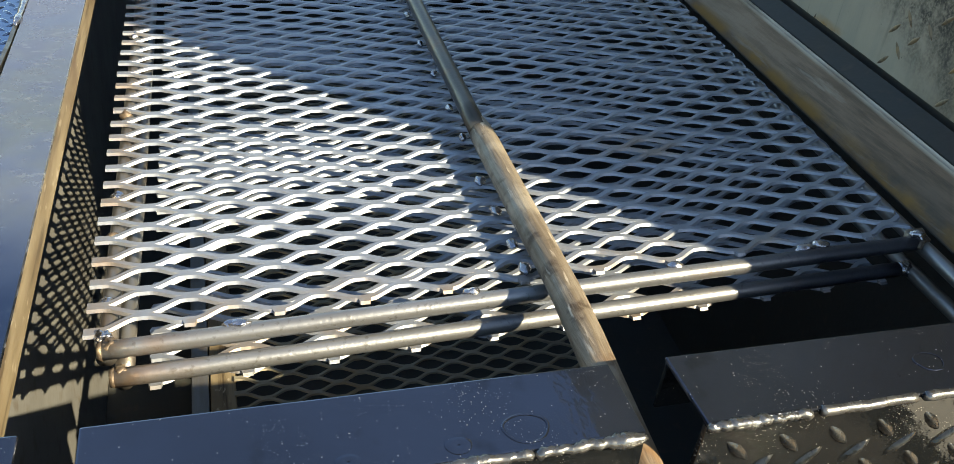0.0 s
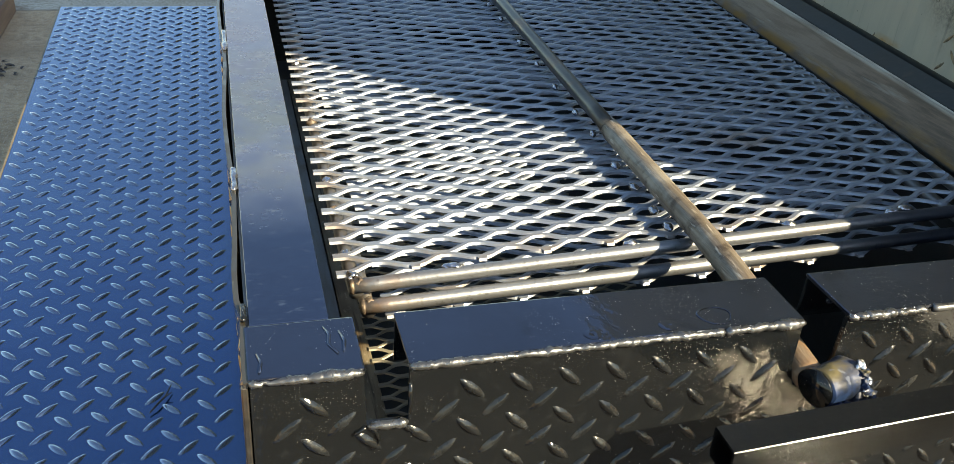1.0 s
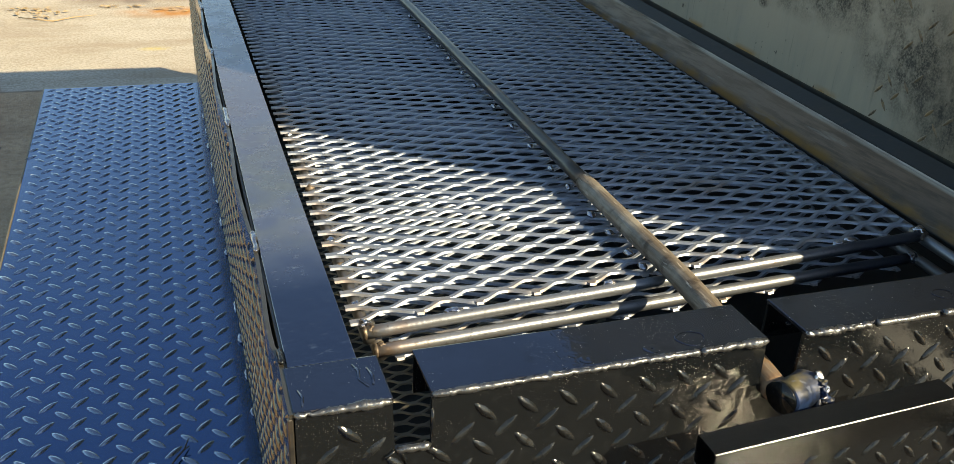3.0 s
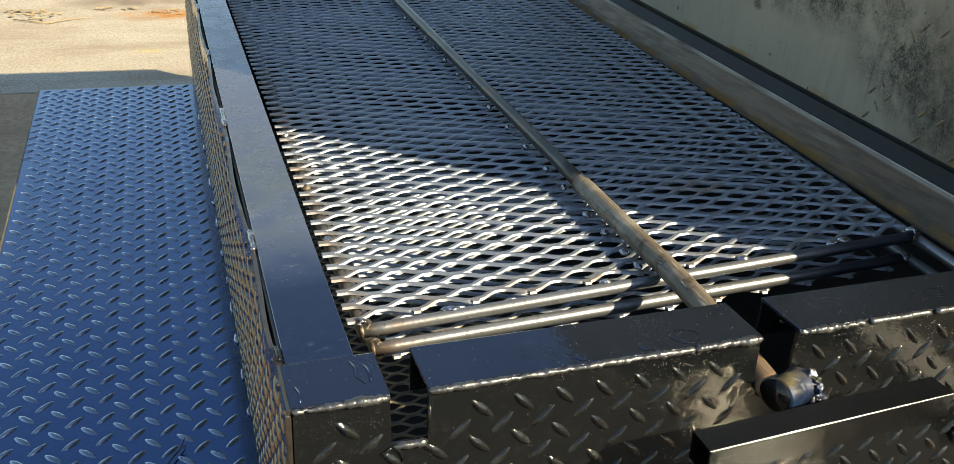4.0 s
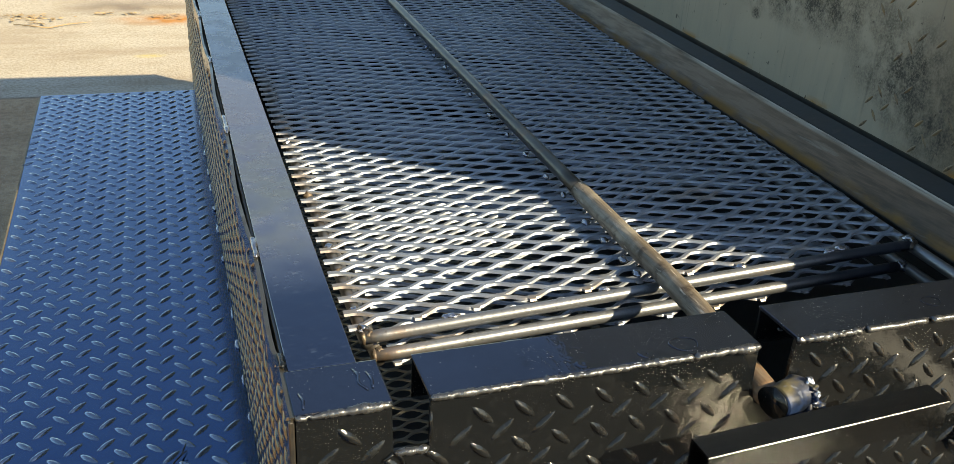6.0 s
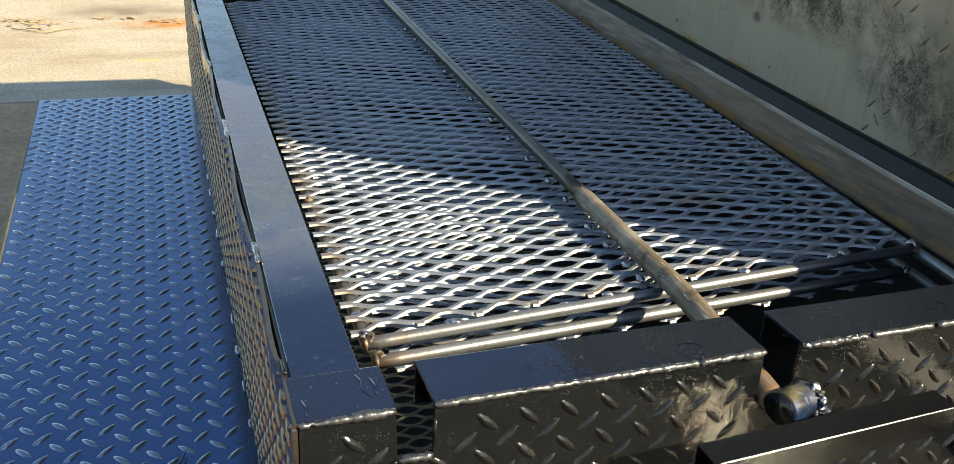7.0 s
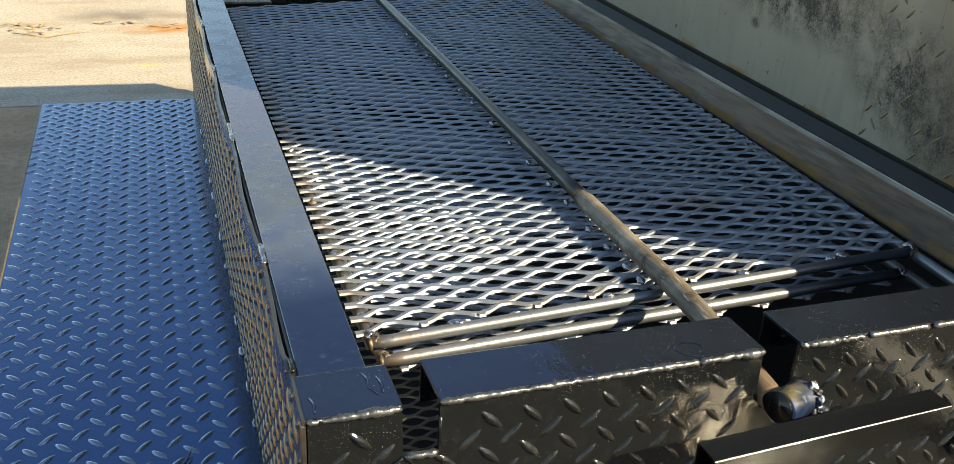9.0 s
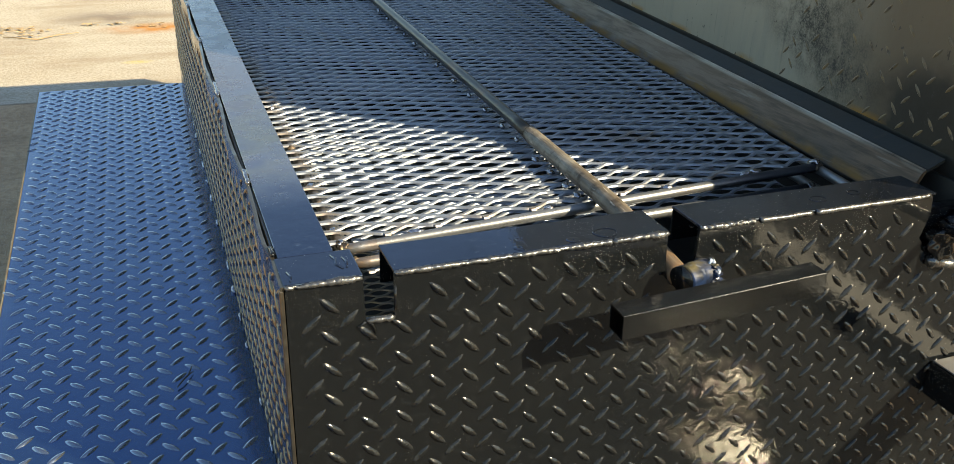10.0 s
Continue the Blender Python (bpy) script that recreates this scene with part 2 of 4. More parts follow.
def lid_grey():
    m = Mat("grey_sheet_steel", (0.325, 0.305, 0.245), 0.42, 0.15)
    m.paint(m.noise(3.0, 5, 0.42, 0.66), (0.27, 0.258, 0.21), 0.8)
    m.paint(m.noise(26, 5, 0.52, 0.68, m.stretch(1, 1.6, 0.18)), (0.25, 0.255, 0.215), 0.5)
    m.paint(m.noise(60, 3, 0.64, 0.72, m.stretch(1, 1.2, 0.08)), (0.14, 0.14, 0.12), 0.45)
    fine = m.noise(260, 4, 0.22, 0.6)
    ragged = m.noise(22, 6, 0.36, 0.6, None, 0.65)
    brown = m.mul(m.noise(3.4, 6, 0.2, 0.45), m.axis(1, 0.5, 0.24))
    m.paint(brown, (0.135, 0.098, 0.062), 0.92)
    for cy, cz, ry, rz, amount in ((0.79, 0.205, 0.36, 0.085, 2.0), (0.46, 0.14, 0.17, 0.11, 1.7), (0.36, 0.075, 0.14, 0.09, 1.5), (0.93, 0.133, 0.022, 0.014, 3.0), (0.7, 0.2, 0.1, 0.03, 2.0)):
        soot = m.mul(m.mul(m.patch(cy, cz, ry, rz), amount), m.mul(ragged, fine))
        m.paint(m.mul(soot, 1.0, "MINIMUM"), (0.026, 0.028, 0.024), 0.95)
    grime = m.mul(m.mul(m.patch(0.1, 0.04, 0.2, 0.13), 2.4), m.noise(9, 6, 0.25, 0.5))
    m.paint(m.mul(grime, 1.0, "MINIMUM"), (0.022, 0.019, 0.014), 0.95)
    m.paint(m.noise(70, 4, 0.68, 0.72), (0.05, 0.045, 0.04), 0.8)
    m.paint(m.noise(38, 3, 0.7, 0.73, m.stretch(1, 2, 0.8)), (0.04, 0.03, 0.022), 0.9)
    rust = m.mul(m.noise(9, 5, 0.54, 0.62, m.stretch(1, 0.6, 1)), m.axis(2, 0.032, 0.022))
    m.paint(rust, (0.3, 0.15, 0.02), 0.8)
    m.gloss(m.noise(8, 5, 0.4, 0.7), 0.6)
    m.relief(m.noise(60, 4, 0, 1), 0.0004)
    return m.done()


def rust_lug():
    m = Mat("rusty_lug", (0.17, 0.135, 0.09), 0.5, 0.2)
    m.paint(m.noise(60, 4, 0.45, 0.65), (0.25, 0.165, 0.07), 0.7)
    m.paint(m.noise(110, 3, 0.5, 0.65), (0.07, 0.055, 0.04), 0.9)
    return m.done()


def rail_steel():
    m = Mat("blue_grey_rail_steel", (0.25, 0.285, 0.375), 0.2, 0.78)
    m.paint(m.noise(4.2, 6, 0.44, 0.66), (0.3, 0.305, 0.32), 0.8)
    olive = m.mul(m.noise(5.5, 4, 0.36, 0.52), m.mul(m.axis(1, 0.24, 0.42), m.axis(1, 1.0, 0.6)))
    m.paint(olive, (0.25, 0.265, 0.225), 0.8)
    m.paint(m.noise(21, 6, 0.46, 0.64), (0.17, 0.2, 0.295), 0.7)
    # Near end: the rim's black paint, with the same painted sky tint.
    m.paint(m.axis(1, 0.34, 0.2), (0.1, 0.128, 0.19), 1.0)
    m.paint(m.mul(m.axis(1, 0.4, 0.8), m.noise(3, 5, 0.2, 0.5)), (0.25, 0.235, 0.27), 0.9)
    chalk = m.mul(m.noise(150, 5, 0.58, 0.68, m.stretch(0.5, 1, 1)), m.noise(12, 4, 0.44, 0.58))
    m.paint(chalk, (0.5, 0.5, 0.5), 0.4).gloss(chalk, 0.6)
    m.gloss(m.noise(12, 4, 0.45, 0.65), 0.32)
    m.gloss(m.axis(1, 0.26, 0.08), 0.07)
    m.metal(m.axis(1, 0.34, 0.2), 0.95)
    m.relief(m.noise(30, 4, 0, 1), 0.0006)
    return m.done()


def lip_steel():
    m = Mat("tan_cut_edge_steel", (0.2, 0.158, 0.1), 0.42, 0.35)
    g = m.noise(30, 6, 0.4, 0.64, m.stretch(1, 0.2, 1))
    m.paint(g, (0.33, 0.275, 0.185), 0.85)
    m.paint(m.noise(120, 6, 0.52, 0.64, m.stretch(1, 0.06, 0.6)), (0.08, 0.058, 0.036), 0.85)
    m.paint(m.noise(90, 4, 0.62, 0.68, m.stretch(1, 0.5, 1)), (0.5, 0.44, 0.34), 0.7)
    m.paint(m.noise(9, 5, 0.5, 0.66), (0.12, 0.08, 0.05), 0.8)
    m.relief(g, 0.0004)
    return m.done()


def dark_inside():
    # Darker than the raw lining: puts shade into the box's inside and gaps.
    m = Mat("dark_inside_steel", (0.034, 0.038, 0.038), 0.55, 0.1)
    m.paint(m.noise(7, 5, 0.45, 0.66), (0.042, 0.039, 0.034), 0.8)
    m.paint(m.noise(40, 4, 0.6, 0.7), (0.08, 0.06, 0.045), 0.4)
    m.relief(m.noise(80, 4, 0, 1), 0.0005)
    return m.done()


def inner_steel():
    m = Mat("raw_inner_steel", (0.2, 0.21, 0.215), 0.55, 0.3)
    m.paint(m.noise(6, 5, 0.42, 0.66), (0.12, 0.122, 0.125), 0.8)
    m.paint(m.noise(35, 5, 0.55, 0.7), (0.12, 0.1, 0.08), 0.6)
    m.relief(m.noise(90, 4, 0, 1), 0.0004)
    return m.done()


def weld_metal():
    m = Mat("weld_bead", (0.5, 0.5, 0.52), 0.22, 0.95)
    m.paint(m.noise(120, 4, 0.45, 0.65), (0.2, 0.25, 0.36), 0.8)
    m.relief(m.noise(300, 3, 0, 1), 0.0008)
    return m.done()


def heat_stain():
    m = Mat("heat_stained_steel", (0.15, 0.115, 0.085), 0.5, 0.4)
    m.paint(m.noise(60, 4, 0.4, 0.65), (0.075, 0.06, 0.05), 0.9)
    m.paint(m.noise(90, 3, 0.55, 0.7), (0.4, 0.33, 0.23), 0.8)
    m.relief(m.noise(160, 4, 0, 1), 0.0012)
    return m.done()


def heat_blue():
    m = Mat("heat_blued_steel", (0.012, 0.03, 0.085), 0.46, 0.1)
    m.paint(m.noise(45, 4, 0.42, 0.58), (0.008, 0.012, 0.022), 0.95)
    gold = m.mul(m.axis(2, -0.0425, -0.0385), m.noise(45, 5, 0.25, 0.5))
    m.paint(gold, (0.11, 0.095, 0.05), 0.9).gloss(gold, 0.6)
    m.paint(m.noise(85, 4, 0.64, 0.7), (0.16, 0.18, 0.22), 0.5)
    m.relief(m.noise(110, 4, 0, 1), 0.0008)
    return m.done(Specular_IOR_Level=0.3)


def concrete():
    m = Mat("stained_concrete", (0.52, 0.475, 0.4), 0.9)
    m.paint(m.noise(1.1, 6, 0.42, 0.66), (0.4, 0.335, 0.255), 0.7)
    m.paint(m.noise(5.0, 6, 0.48, 0.68), (0.36, 0.3, 0.22), 0.45)
    m.paint(m.noise(62, 5, 0.42, 0.62), (0.27, 0.23, 0.175), 0.7)
    m.paint(m.noise(150, 3, 0.55, 0.66), (0.68, 0.63, 0.54), 0.7)
    rust = m.mul(m.spot(-0.06, 5.6, 0.42, 0.2), m.noise(6, 5, 0.25, 0.6))
    m.paint(rust, (0.45, 0.2, 0.05), 1.5)
    yellow = m.mul(m.mul(m.spot(-0.18, 4.67, 0.11, 0.06), m.noise(30, 4, 0.3, 0.55)), 2.0, "MULTIPLY")
    m.paint(yellow, (0.52, 0.43, 0.18), 0.6)
    m.paint(m.mul(m.spot(-0.3, 6.0, 0.5, 0.3), m.noise(4, 5, 0.3, 0.55)), (0.2, 0.17, 0.15), 1.2)
    m.paint(m.mul(m.spot(-0.95, 3.98, 0.1, 0.07), m.noise(20, 4, 0.3, 0.55)), (0.2, 0.12, 0.07), 1.2)
    near = m.axis(1, 3.955, 3.935)
    m.paint(near, (0.52, 0.345, 0.2), 0.95)
    m.paint(m.mul(m.noise(2.6, 6, 0.42, 0.62), near), (0.32, 0.19, 0.1), 0.5)
    m.paint(m.mul(m.noise(34, 5, 0.46, 0.6), near), (0.28, 0.17, 0.095), 0.6)
    grit = m.mul(m.noise(240, 3, 0.52, 0.64), near)
    m.paint(grit, (0.62, 0.54, 0.44), 0.8)
    joint = m.mul(m.mul(m.axis(1, 3.925, 3.94), m.axis(1, 3.965, 3.95)), m.noise(3, 5, 0.3, 0.5))
    m.paint(joint, (0.1, 0.08, 0.06), 0.6)
    dirt = m.noise(1.7, 5, 0.5, 0.66, m.stretch(0.5, 1.8, 1, (3, 0, 0)))
    m.paint(dirt, (0.27, 0.2, 0.13), 0.5)
    # Unseen dark patches added so the front wall mirrors less bright ground.
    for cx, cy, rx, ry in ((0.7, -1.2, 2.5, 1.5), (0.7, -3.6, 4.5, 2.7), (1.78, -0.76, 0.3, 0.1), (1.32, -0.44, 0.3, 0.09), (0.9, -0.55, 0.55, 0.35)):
        darkened = m.mul(m.mul(m.mul(m.spot(cx, cy, rx, ry), 4.0), m.noise(7, 5, 0.1, 0.38)), 1.0, "MINIMUM")
        m.paint(darkened, (0.022, 0.0225, 0.023), 0.94)
    m.relief(m.noise(110, 4, 0, 1), 0.006).relief(m.noise(6, 4, 0, 1), 0.01)
    return m.done()


def timber():
    m = Mat("red_brown_timber", (0.2, 0.112, 0.07), 0.75)
    g = m.noise(40, 6, 0.4, 0.64, m.stretch(1, 0.06, 1))
    m.paint(g, (0.12, 0.066, 0.042), 0.9).relief(g, 0.001)
    return m.done()


def dry_leaf():
    m = Mat("dry_leaf", (0.5, 0.37, 0.21), 0.75)
    m.paint(m.noise(30, 4, 0.4, 0.62), (0.28, 0.18, 0.09), 0.7)
    return m.done()


def wet_leaf():
    m = Mat("dark_wet_leaf", (0.06, 0.038, 0.032), 0.6)
    m.paint(m.noise(40, 4, 0.4, 0.62), (0.03, 0.02, 0.018), 0.8)
    return m.done()


WETLEAF = wet_leaf()
DECKLUG, YELLOWED = deck_lug(), rusty_grate()
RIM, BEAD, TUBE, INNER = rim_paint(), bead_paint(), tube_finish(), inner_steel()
BLACK, LUG, DECK, SIDE, GRATE, BAR = black_paint(), lug_paint(), deck_paint(), side_paint(), grate_steel(), bar_steel()
SIDEBAR, ROD, PIPE, ANGLE, LID = side_bar_steel(), rod_steel(), old_pipe(), angle_steel(), lid_grey()
LUGRUST, RAIL, LIP, DARK_STEEL, WELD = rust_lug(), rail_steel(), lip_steel(), dark_inside(), weld_metal()
HEAT, BLUED, CONCRETE, TIMBER, LEAF = heat_stain(), heat_blue(), concrete(), timber(), dry_leaf()

# ---- mesh helpers ----


def finish(name, bm, material, smooth=False):
    me = bpy.data.meshes.new(name)
    bmesh.ops.recalc_face_normals(bm, faces=bm.faces)
    bm.to_mesh(me)
    bm.free()
    me.materials.append(material)
    if smooth:
        for p in me.polygons:
            p.use_smooth = True
    return new(name, me)


def part(name, bm, material, parent, label="", smooth=False, kind=""):
    ob = finish(name, bm, material, smooth)
    ob.parent = parent
    return tagged(ob, label=label, kind=kind)


def thing(name, at, label, category, group="", kind=""):
    ob = new(name)
    ob.location = at
    ob.empty_display_size = 0.05
    return tagged(ob, label, category, group, kind)


def box(lo, hi, bevel=0.0, bm=None, seg=1):
    own = bm is None
    b = bmesh.new()
    bmesh.ops.create_cube(b, size=1.0)
    for v in b.verts:
        v.co = Vector([(l + h) / 2 + c * (h - l) for l, h, c in zip(lo, hi, v.co)])
    if bevel:
        bmesh.ops.bevel(b, geom=b.edges[:], offset=bevel, segments=seg, affect="EDGES", profile=0.6)
    if own:
        return b
    me = bpy.data.meshes.new("join")
    b.to_mesh(me)
    b.free()
    bm.from_mesh(me)
    bpy.data.meshes.remove(me)
    return bm


def prism(points, d, bevel=0.0):
    """A flat polygon pushed along d."""
    b = bmesh.new()
    f = b.faces.new([b.verts.new(p) for p in points])
    e = bmesh.ops.extrude_face_region(b, geom=[f])
    for v in e["geom"]:
        if isinstance(v, bmesh.types.BMVert):
            v.co += Vector(d)
    if bevel:
        bmesh.ops.bevel(b, geom=b.edges[:], offset=bevel, segments=2, affect="EDGES")
    return b


def tube(points, radii, sides=16, rough=0.0, cap=True, seed=0, freq=90.0):
    """Rings along a path, with an uneven radius where rough is set."""
    b = bmesh.new()
    pts = [Vector(p) for p in points]
    rings = []
    for i, p in enumerate(pts):
        d = (pts[min(i + 1, len(pts) - 1)] - pts[max(i - 1, 0)]).normalized()
        up = Vector((0, 0, 1)) if abs(d.z) < 0.9 else Vector((1, 0, 0))
        u = d.cross(up).normalized()
        w = u.cross(d)
        r = radii[i] if hasattr(radii, "__len__") else radii
        ring = []
        for k in range(sides):
            a = 2 * math.pi * k / sides
            q = u * math.cos(a) + w * math.sin(a)
            f = 1 + rough * noise.noise((p + q * r) * freq + Vector((seed * 7.3, 0, 0)))
            ring.append(b.verts.new(p + q * r * f))
        rings.append(ring)
    for r0, r1 in zip(rings, rings[1:]):
        for k in range(sides):
            b.faces.new((r0[k], r0[(k + 1) % sides], r1[(k + 1) % sides], r1[k]))
    if cap:
        b.faces.new(rings[0][::-1])
        b.faces.new(rings[-1])
    return b


def line(a, c, n):
    a, c = Vector(a), Vector(c)
    return [a.lerp(c, i / n) for i in range(n + 1)]


def blob(at, size, seed=0, rough=0.35):
    b = bmesh.new()
    bmesh.ops.create_icosphere(b, subdivisions=3, radius=1.0)
    for v in b.verts:
        f = 1 + rough * noise.noise(v.co * 1.7 + Vector((seed * 3.1, seed, 0)))
        v.co = Vector([a + s * c * f for a, s, c in zip(at, size, v.co)])
    return b


def bead(a, c, r, seed, step=0.004, rough=0.5, gap=0.0):
    """A weld bead: a lumpy ridge."""
    n = max(3, int((Vector(c) - Vector(a)).length / step))
    rnd = random.Random(seed)
    pts, rad = [], []
    for i, p in enumerate(line(a, c, n)):
        pts.append(p + Vector((rnd.uniform(-1, 1), rnd.uniform(-1, 1), rnd.uniform(-1, 1))) * r * 0.22)
        s = 1 + rough * noise.noise((p.x * 40 + seed, p.y * 40, p.z * 40)) + rnd.uniform(-0.12, 0.12)
        rad.append(r * max(0.25, s))
    rad[0] = rad[-1] = r * 0.3
    return tube(pts, rad, 8)


def lugs(origin, u, v, w, span_u, span_v, cell_u, cell_v, phase, keep=None, length=0.034, width=0.0108, high=0.0028):
    """The raised lens-shaped lugs of four-way tread plate on the plane origin + u, v, with w its outward normal."""
    o, u, v, w = (Vector(a) for a in (origin, u, v, w))
    verts, faces = [], []
    rnd = random.Random(5)
    base = []
    for k in range(10):
        a = 2 * math.pi * k / 10
        s = math.cos(a)
        base.append((s * length / 2, math.sin(a) * width / 2 * (1 - 0.35 * abs(s))))
    for kind in (0, 1):
        ang = radians(45 if kind else -45)
        ca, sa = math.cos(ang), math.sin(ang)
        i0 = math.floor((span_u[0] - phase[0]) / cell_u) - 1
        i1 = math.ceil((span_u[1] - phase[0]) / cell_u) + 1
        j0 = math.floor((span_v[0] - phase[1]) / cell_v) - 1
        j1 = math.ceil((span_v[1] - phase[1]) / cell_v) + 1
        for i in range(i0, i1):
            for j in range(j0, j1):
                cu = phase[0] + (i + 0.5 * kind) * cell_u
                cv = phase[1] + (j + 0.5 * kind) * cell_v
                if not (span_u[0] + 0.009 < cu < span_u[1] - 0.009 and span_v[0] + 0.009 < cv < span_v[1] - 0.009):
                    continue
                if keep and not keep(cu, cv, rnd):
                    continue
                n0 = len(verts)
                hi = high * rnd.uniform(0.85, 1.1)
                for x, y in base:
                    verts.append(o + u * (cu + ca * x - sa * y) + v * (cv + sa * x + ca * y) - w * 0.0004)
                for fx, fy, up in ((0.8, 0.76, 0.45), (0.5, 0.42, 0.86), (0.22, 0.16, 1.0)):
                    for x, y in base:
                        verts.append(o + u * (cu + ca * x * fx - sa * y * fy) + v * (cv + sa * x * fx + ca * y * fy) + w * hi * up)
                for a in (0, 10, 20):
                    for k in range(10):
                        k2 = (k + 1) % 10
                        faces.append((n0 + a + k, n0 + a + k2, n0 + a + 10 + k2, n0 + a + 10 + k))
                faces.append(tuple(n0 + 30 + k for k in range(10)))
    return verts, faces


def from_lists(name, verts, faces, material, parent, label="", smooth=False, kind=""):
    me = bpy.data.meshes.new(name)
    me.from_pydata([tuple(a) for a in verts], [], faces)
    me.materials.append(material)
    if smooth:
        for p in me.polygons:
            p.use_smooth = True
    me.update()
    ob = new(name, me)
    ob.parent = parent
    return tagged(ob, label=label, kind=kind)


def expanded(x_span, y_span, height, start, thick=0.0027, long=0.0757, short=0.0339, bond=0.0024, tip=0.0036, half=0.0050, turn=4, lean=0.0019, right=None):
    """Expanded metal: bonds and curved strands round lens-shaped holes; height(x, y) bends the sheet. start: one bond's centre."""
    verts, faces, index = [], [], {}
    hexa = ((bond + tip, 0), (bond + 0.002, half), (-bond - 0.002, half), (-bond - tip, 0), (-bond - 0.002, -half), (bond + 0.002, -half))
    ct, st = math.cos(radians(turn)), math.sin(radians(turn))
    rnd = random.Random(11)
    for j in range(math.floor((y_span[0] - start[1]) / (short / 2)), math.ceil((y_span[1] - start[1]) / (short / 2)) + 1):
        for i in range(math.floor((x_span[0] - start[0]) / long) - 1, math.ceil((x_span[1] - start[0]) / long) + 2):
            x, y = start[0] + (i + 0.5 * (j % 2)) * long, start[1] + j * short / 2
            if right and x > right(y) + 0.045:
                continue
            if not (x_span[0] <= x <= x_span[1] and y_span[0] <= y <= y_span[1]):
                continue
            index[i, j] = n = len(verts)
            blunt = x < x_span[0] + 0.015
            x += rnd.uniform(-0.0006, 0.0006)
            y += rnd.uniform(-0.0003, 0.0003)
            for dz in (0, -thick):
                for a, c in hexa:
                    if blunt and a < 0:
                        a = -0.009
                    verts.append((x + a, y + c * ct + dz * lean / thick, height(x, y) - c * st + dz))
            faces.append(tuple(n + k for k in range(6)))
            faces.append(tuple(n + 6 + k for k in range(5, -1, -1)))
            faces.append((n + 1, n + 7, n + 8, n + 2))
            faces.append((n + 4, n + 10, n + 11, n + 5))
    R, TR, TL, L, BL, BR = range(6)

    def strand(near, far):
        """A strand between two bonds' ends (front top, back top, back under, front under): it leaves both level and slopes between."""
        last = near
        for f, g in ((0.1, 0.035), (0.24, 0.16), (0.41, 0.38), (0.59, 0.62), (0.76, 0.84), (0.9, 0.965), (1, 1)):
            if f < 1:
                ring = []
                for p, q in zip(near, far):
                    p, q = verts[p], verts[q]
                    ring.append(len(verts))
                    verts.append((p[0] + (q[0] - p[0]) * f, p[1] + (q[1] - p[1]) * g, p[2] + (q[2] - p[2]) * g))
            else:
                ring = far
            for k in range(4):
                k2 = (k + 1) % 4
                faces.append((last[k], ring[k], ring[k2], last[k2]))
            last = ring

    for (i, j), n in list(index.items()):
        odd = j % 2
        m = index.get((i + odd, j + 1))
        if m is None:
            faces.append((n + R, n + R + 6, n + TR + 6, n + TR))
        else:
            strand((n + R, n + TR, n + TR + 6, n + R + 6), (m + BL, m + L, m + L + 6, m + BL + 6))
        m = index.get((i + odd - 1, j + 1))
        if m is None:
            faces.append((n + TL, n + TL + 6, n + L + 6, n + L))
        else:
            strand((n + TL, n + L, n + L + 6, n + TL + 6), (m + R, m + BR, m + BR + 6, m + R + 6))
        if (i + odd, j - 1) not in index:
            faces.append((n + BR, n + BR + 6, n + R + 6, n + R))
        if (i + odd - 1, j - 1) not in index:
            faces.append((n + L, n + L + 6, n + BL + 6, n + BL))
    if right:
        verts = [(min(x, right(y)), y, z) for x, y, z in verts]
    return verts, faces


# ---- ground ----
TOP = 0.9      # height of the box's rim over the ground
bm = bmesh.new()
bmesh.ops.create_grid(bm, x_segments=2, y_segments=2, size=400)
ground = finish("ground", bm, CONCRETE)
tagged(ground, "sunlit stained beige concrete yard with dirt and cracks", "ground", kind="structure")


def flat_patch(name, cx, cy, rx, ry, mat, label, seed, z=0.004):
    b = bmesh.new()
    ring = []
    for k in range(40):
        a = 2 * math.pi * k / 40
        f = 1 + 0.45 * noise.noise((math.cos(a) * 1.6 + seed, math.sin(a) * 1.6, seed * 2.0))
        ring.append(b.verts.new((cx + rx * f * math.cos(a), cy + ry * f * math.sin(a), z)))
    b.faces.new(ring)
    ob = finish(name, b, mat)
    return tagged(ob, label, "stain", kind="structure")


PUDDLE = Mat("shallow_water", (0.02, 0.018, 0.015), 0.07)
PUDDLE.relief(PUDDLE.noise(16, 4, 0, 1), 0.0042)
PUDDLE = PUDDLE.done()
# Unseen pools added where their sun glint gives the front wall's glare.
for cx, cy, rx, ry, seed in ((1.09, -0.52, 0.085, 0.07, 4.0), (0.88, -0.68, 0.055, 0.035, 5.0), (1.14, -0.82, 0.07, 0.03, 6.0), (1.25, -0.73, 0.065, 0.03, 7.0), (0.99, -0.6, 0.035, 0.025, 8.0), (0.8, -0.55, 0.05, 0.03, 9.0), (1.17, -0.92, 0.085, 0.05, 10.0), (1.31, -1.05, 0.09, 0.06, 11.0), (1.05, -0.97, 0.04, 0.03, 12.0), (0.96, -0.86, 0.035, 0.02, 13.0)):
    flat_patch("puddle", cx, cy, rx, ry, PUDDLE, "shallow puddle out of view, added for the front wall's glare", seed)

# ---- the steel box ----
box_thing = thing("grill_box", (0, 0, TOP), "black-painted welded tread-plate grill box with notched steel rim", "barbecue")
DEEP = -TOP + 0.02
BACK = 2.62
T = 0.005

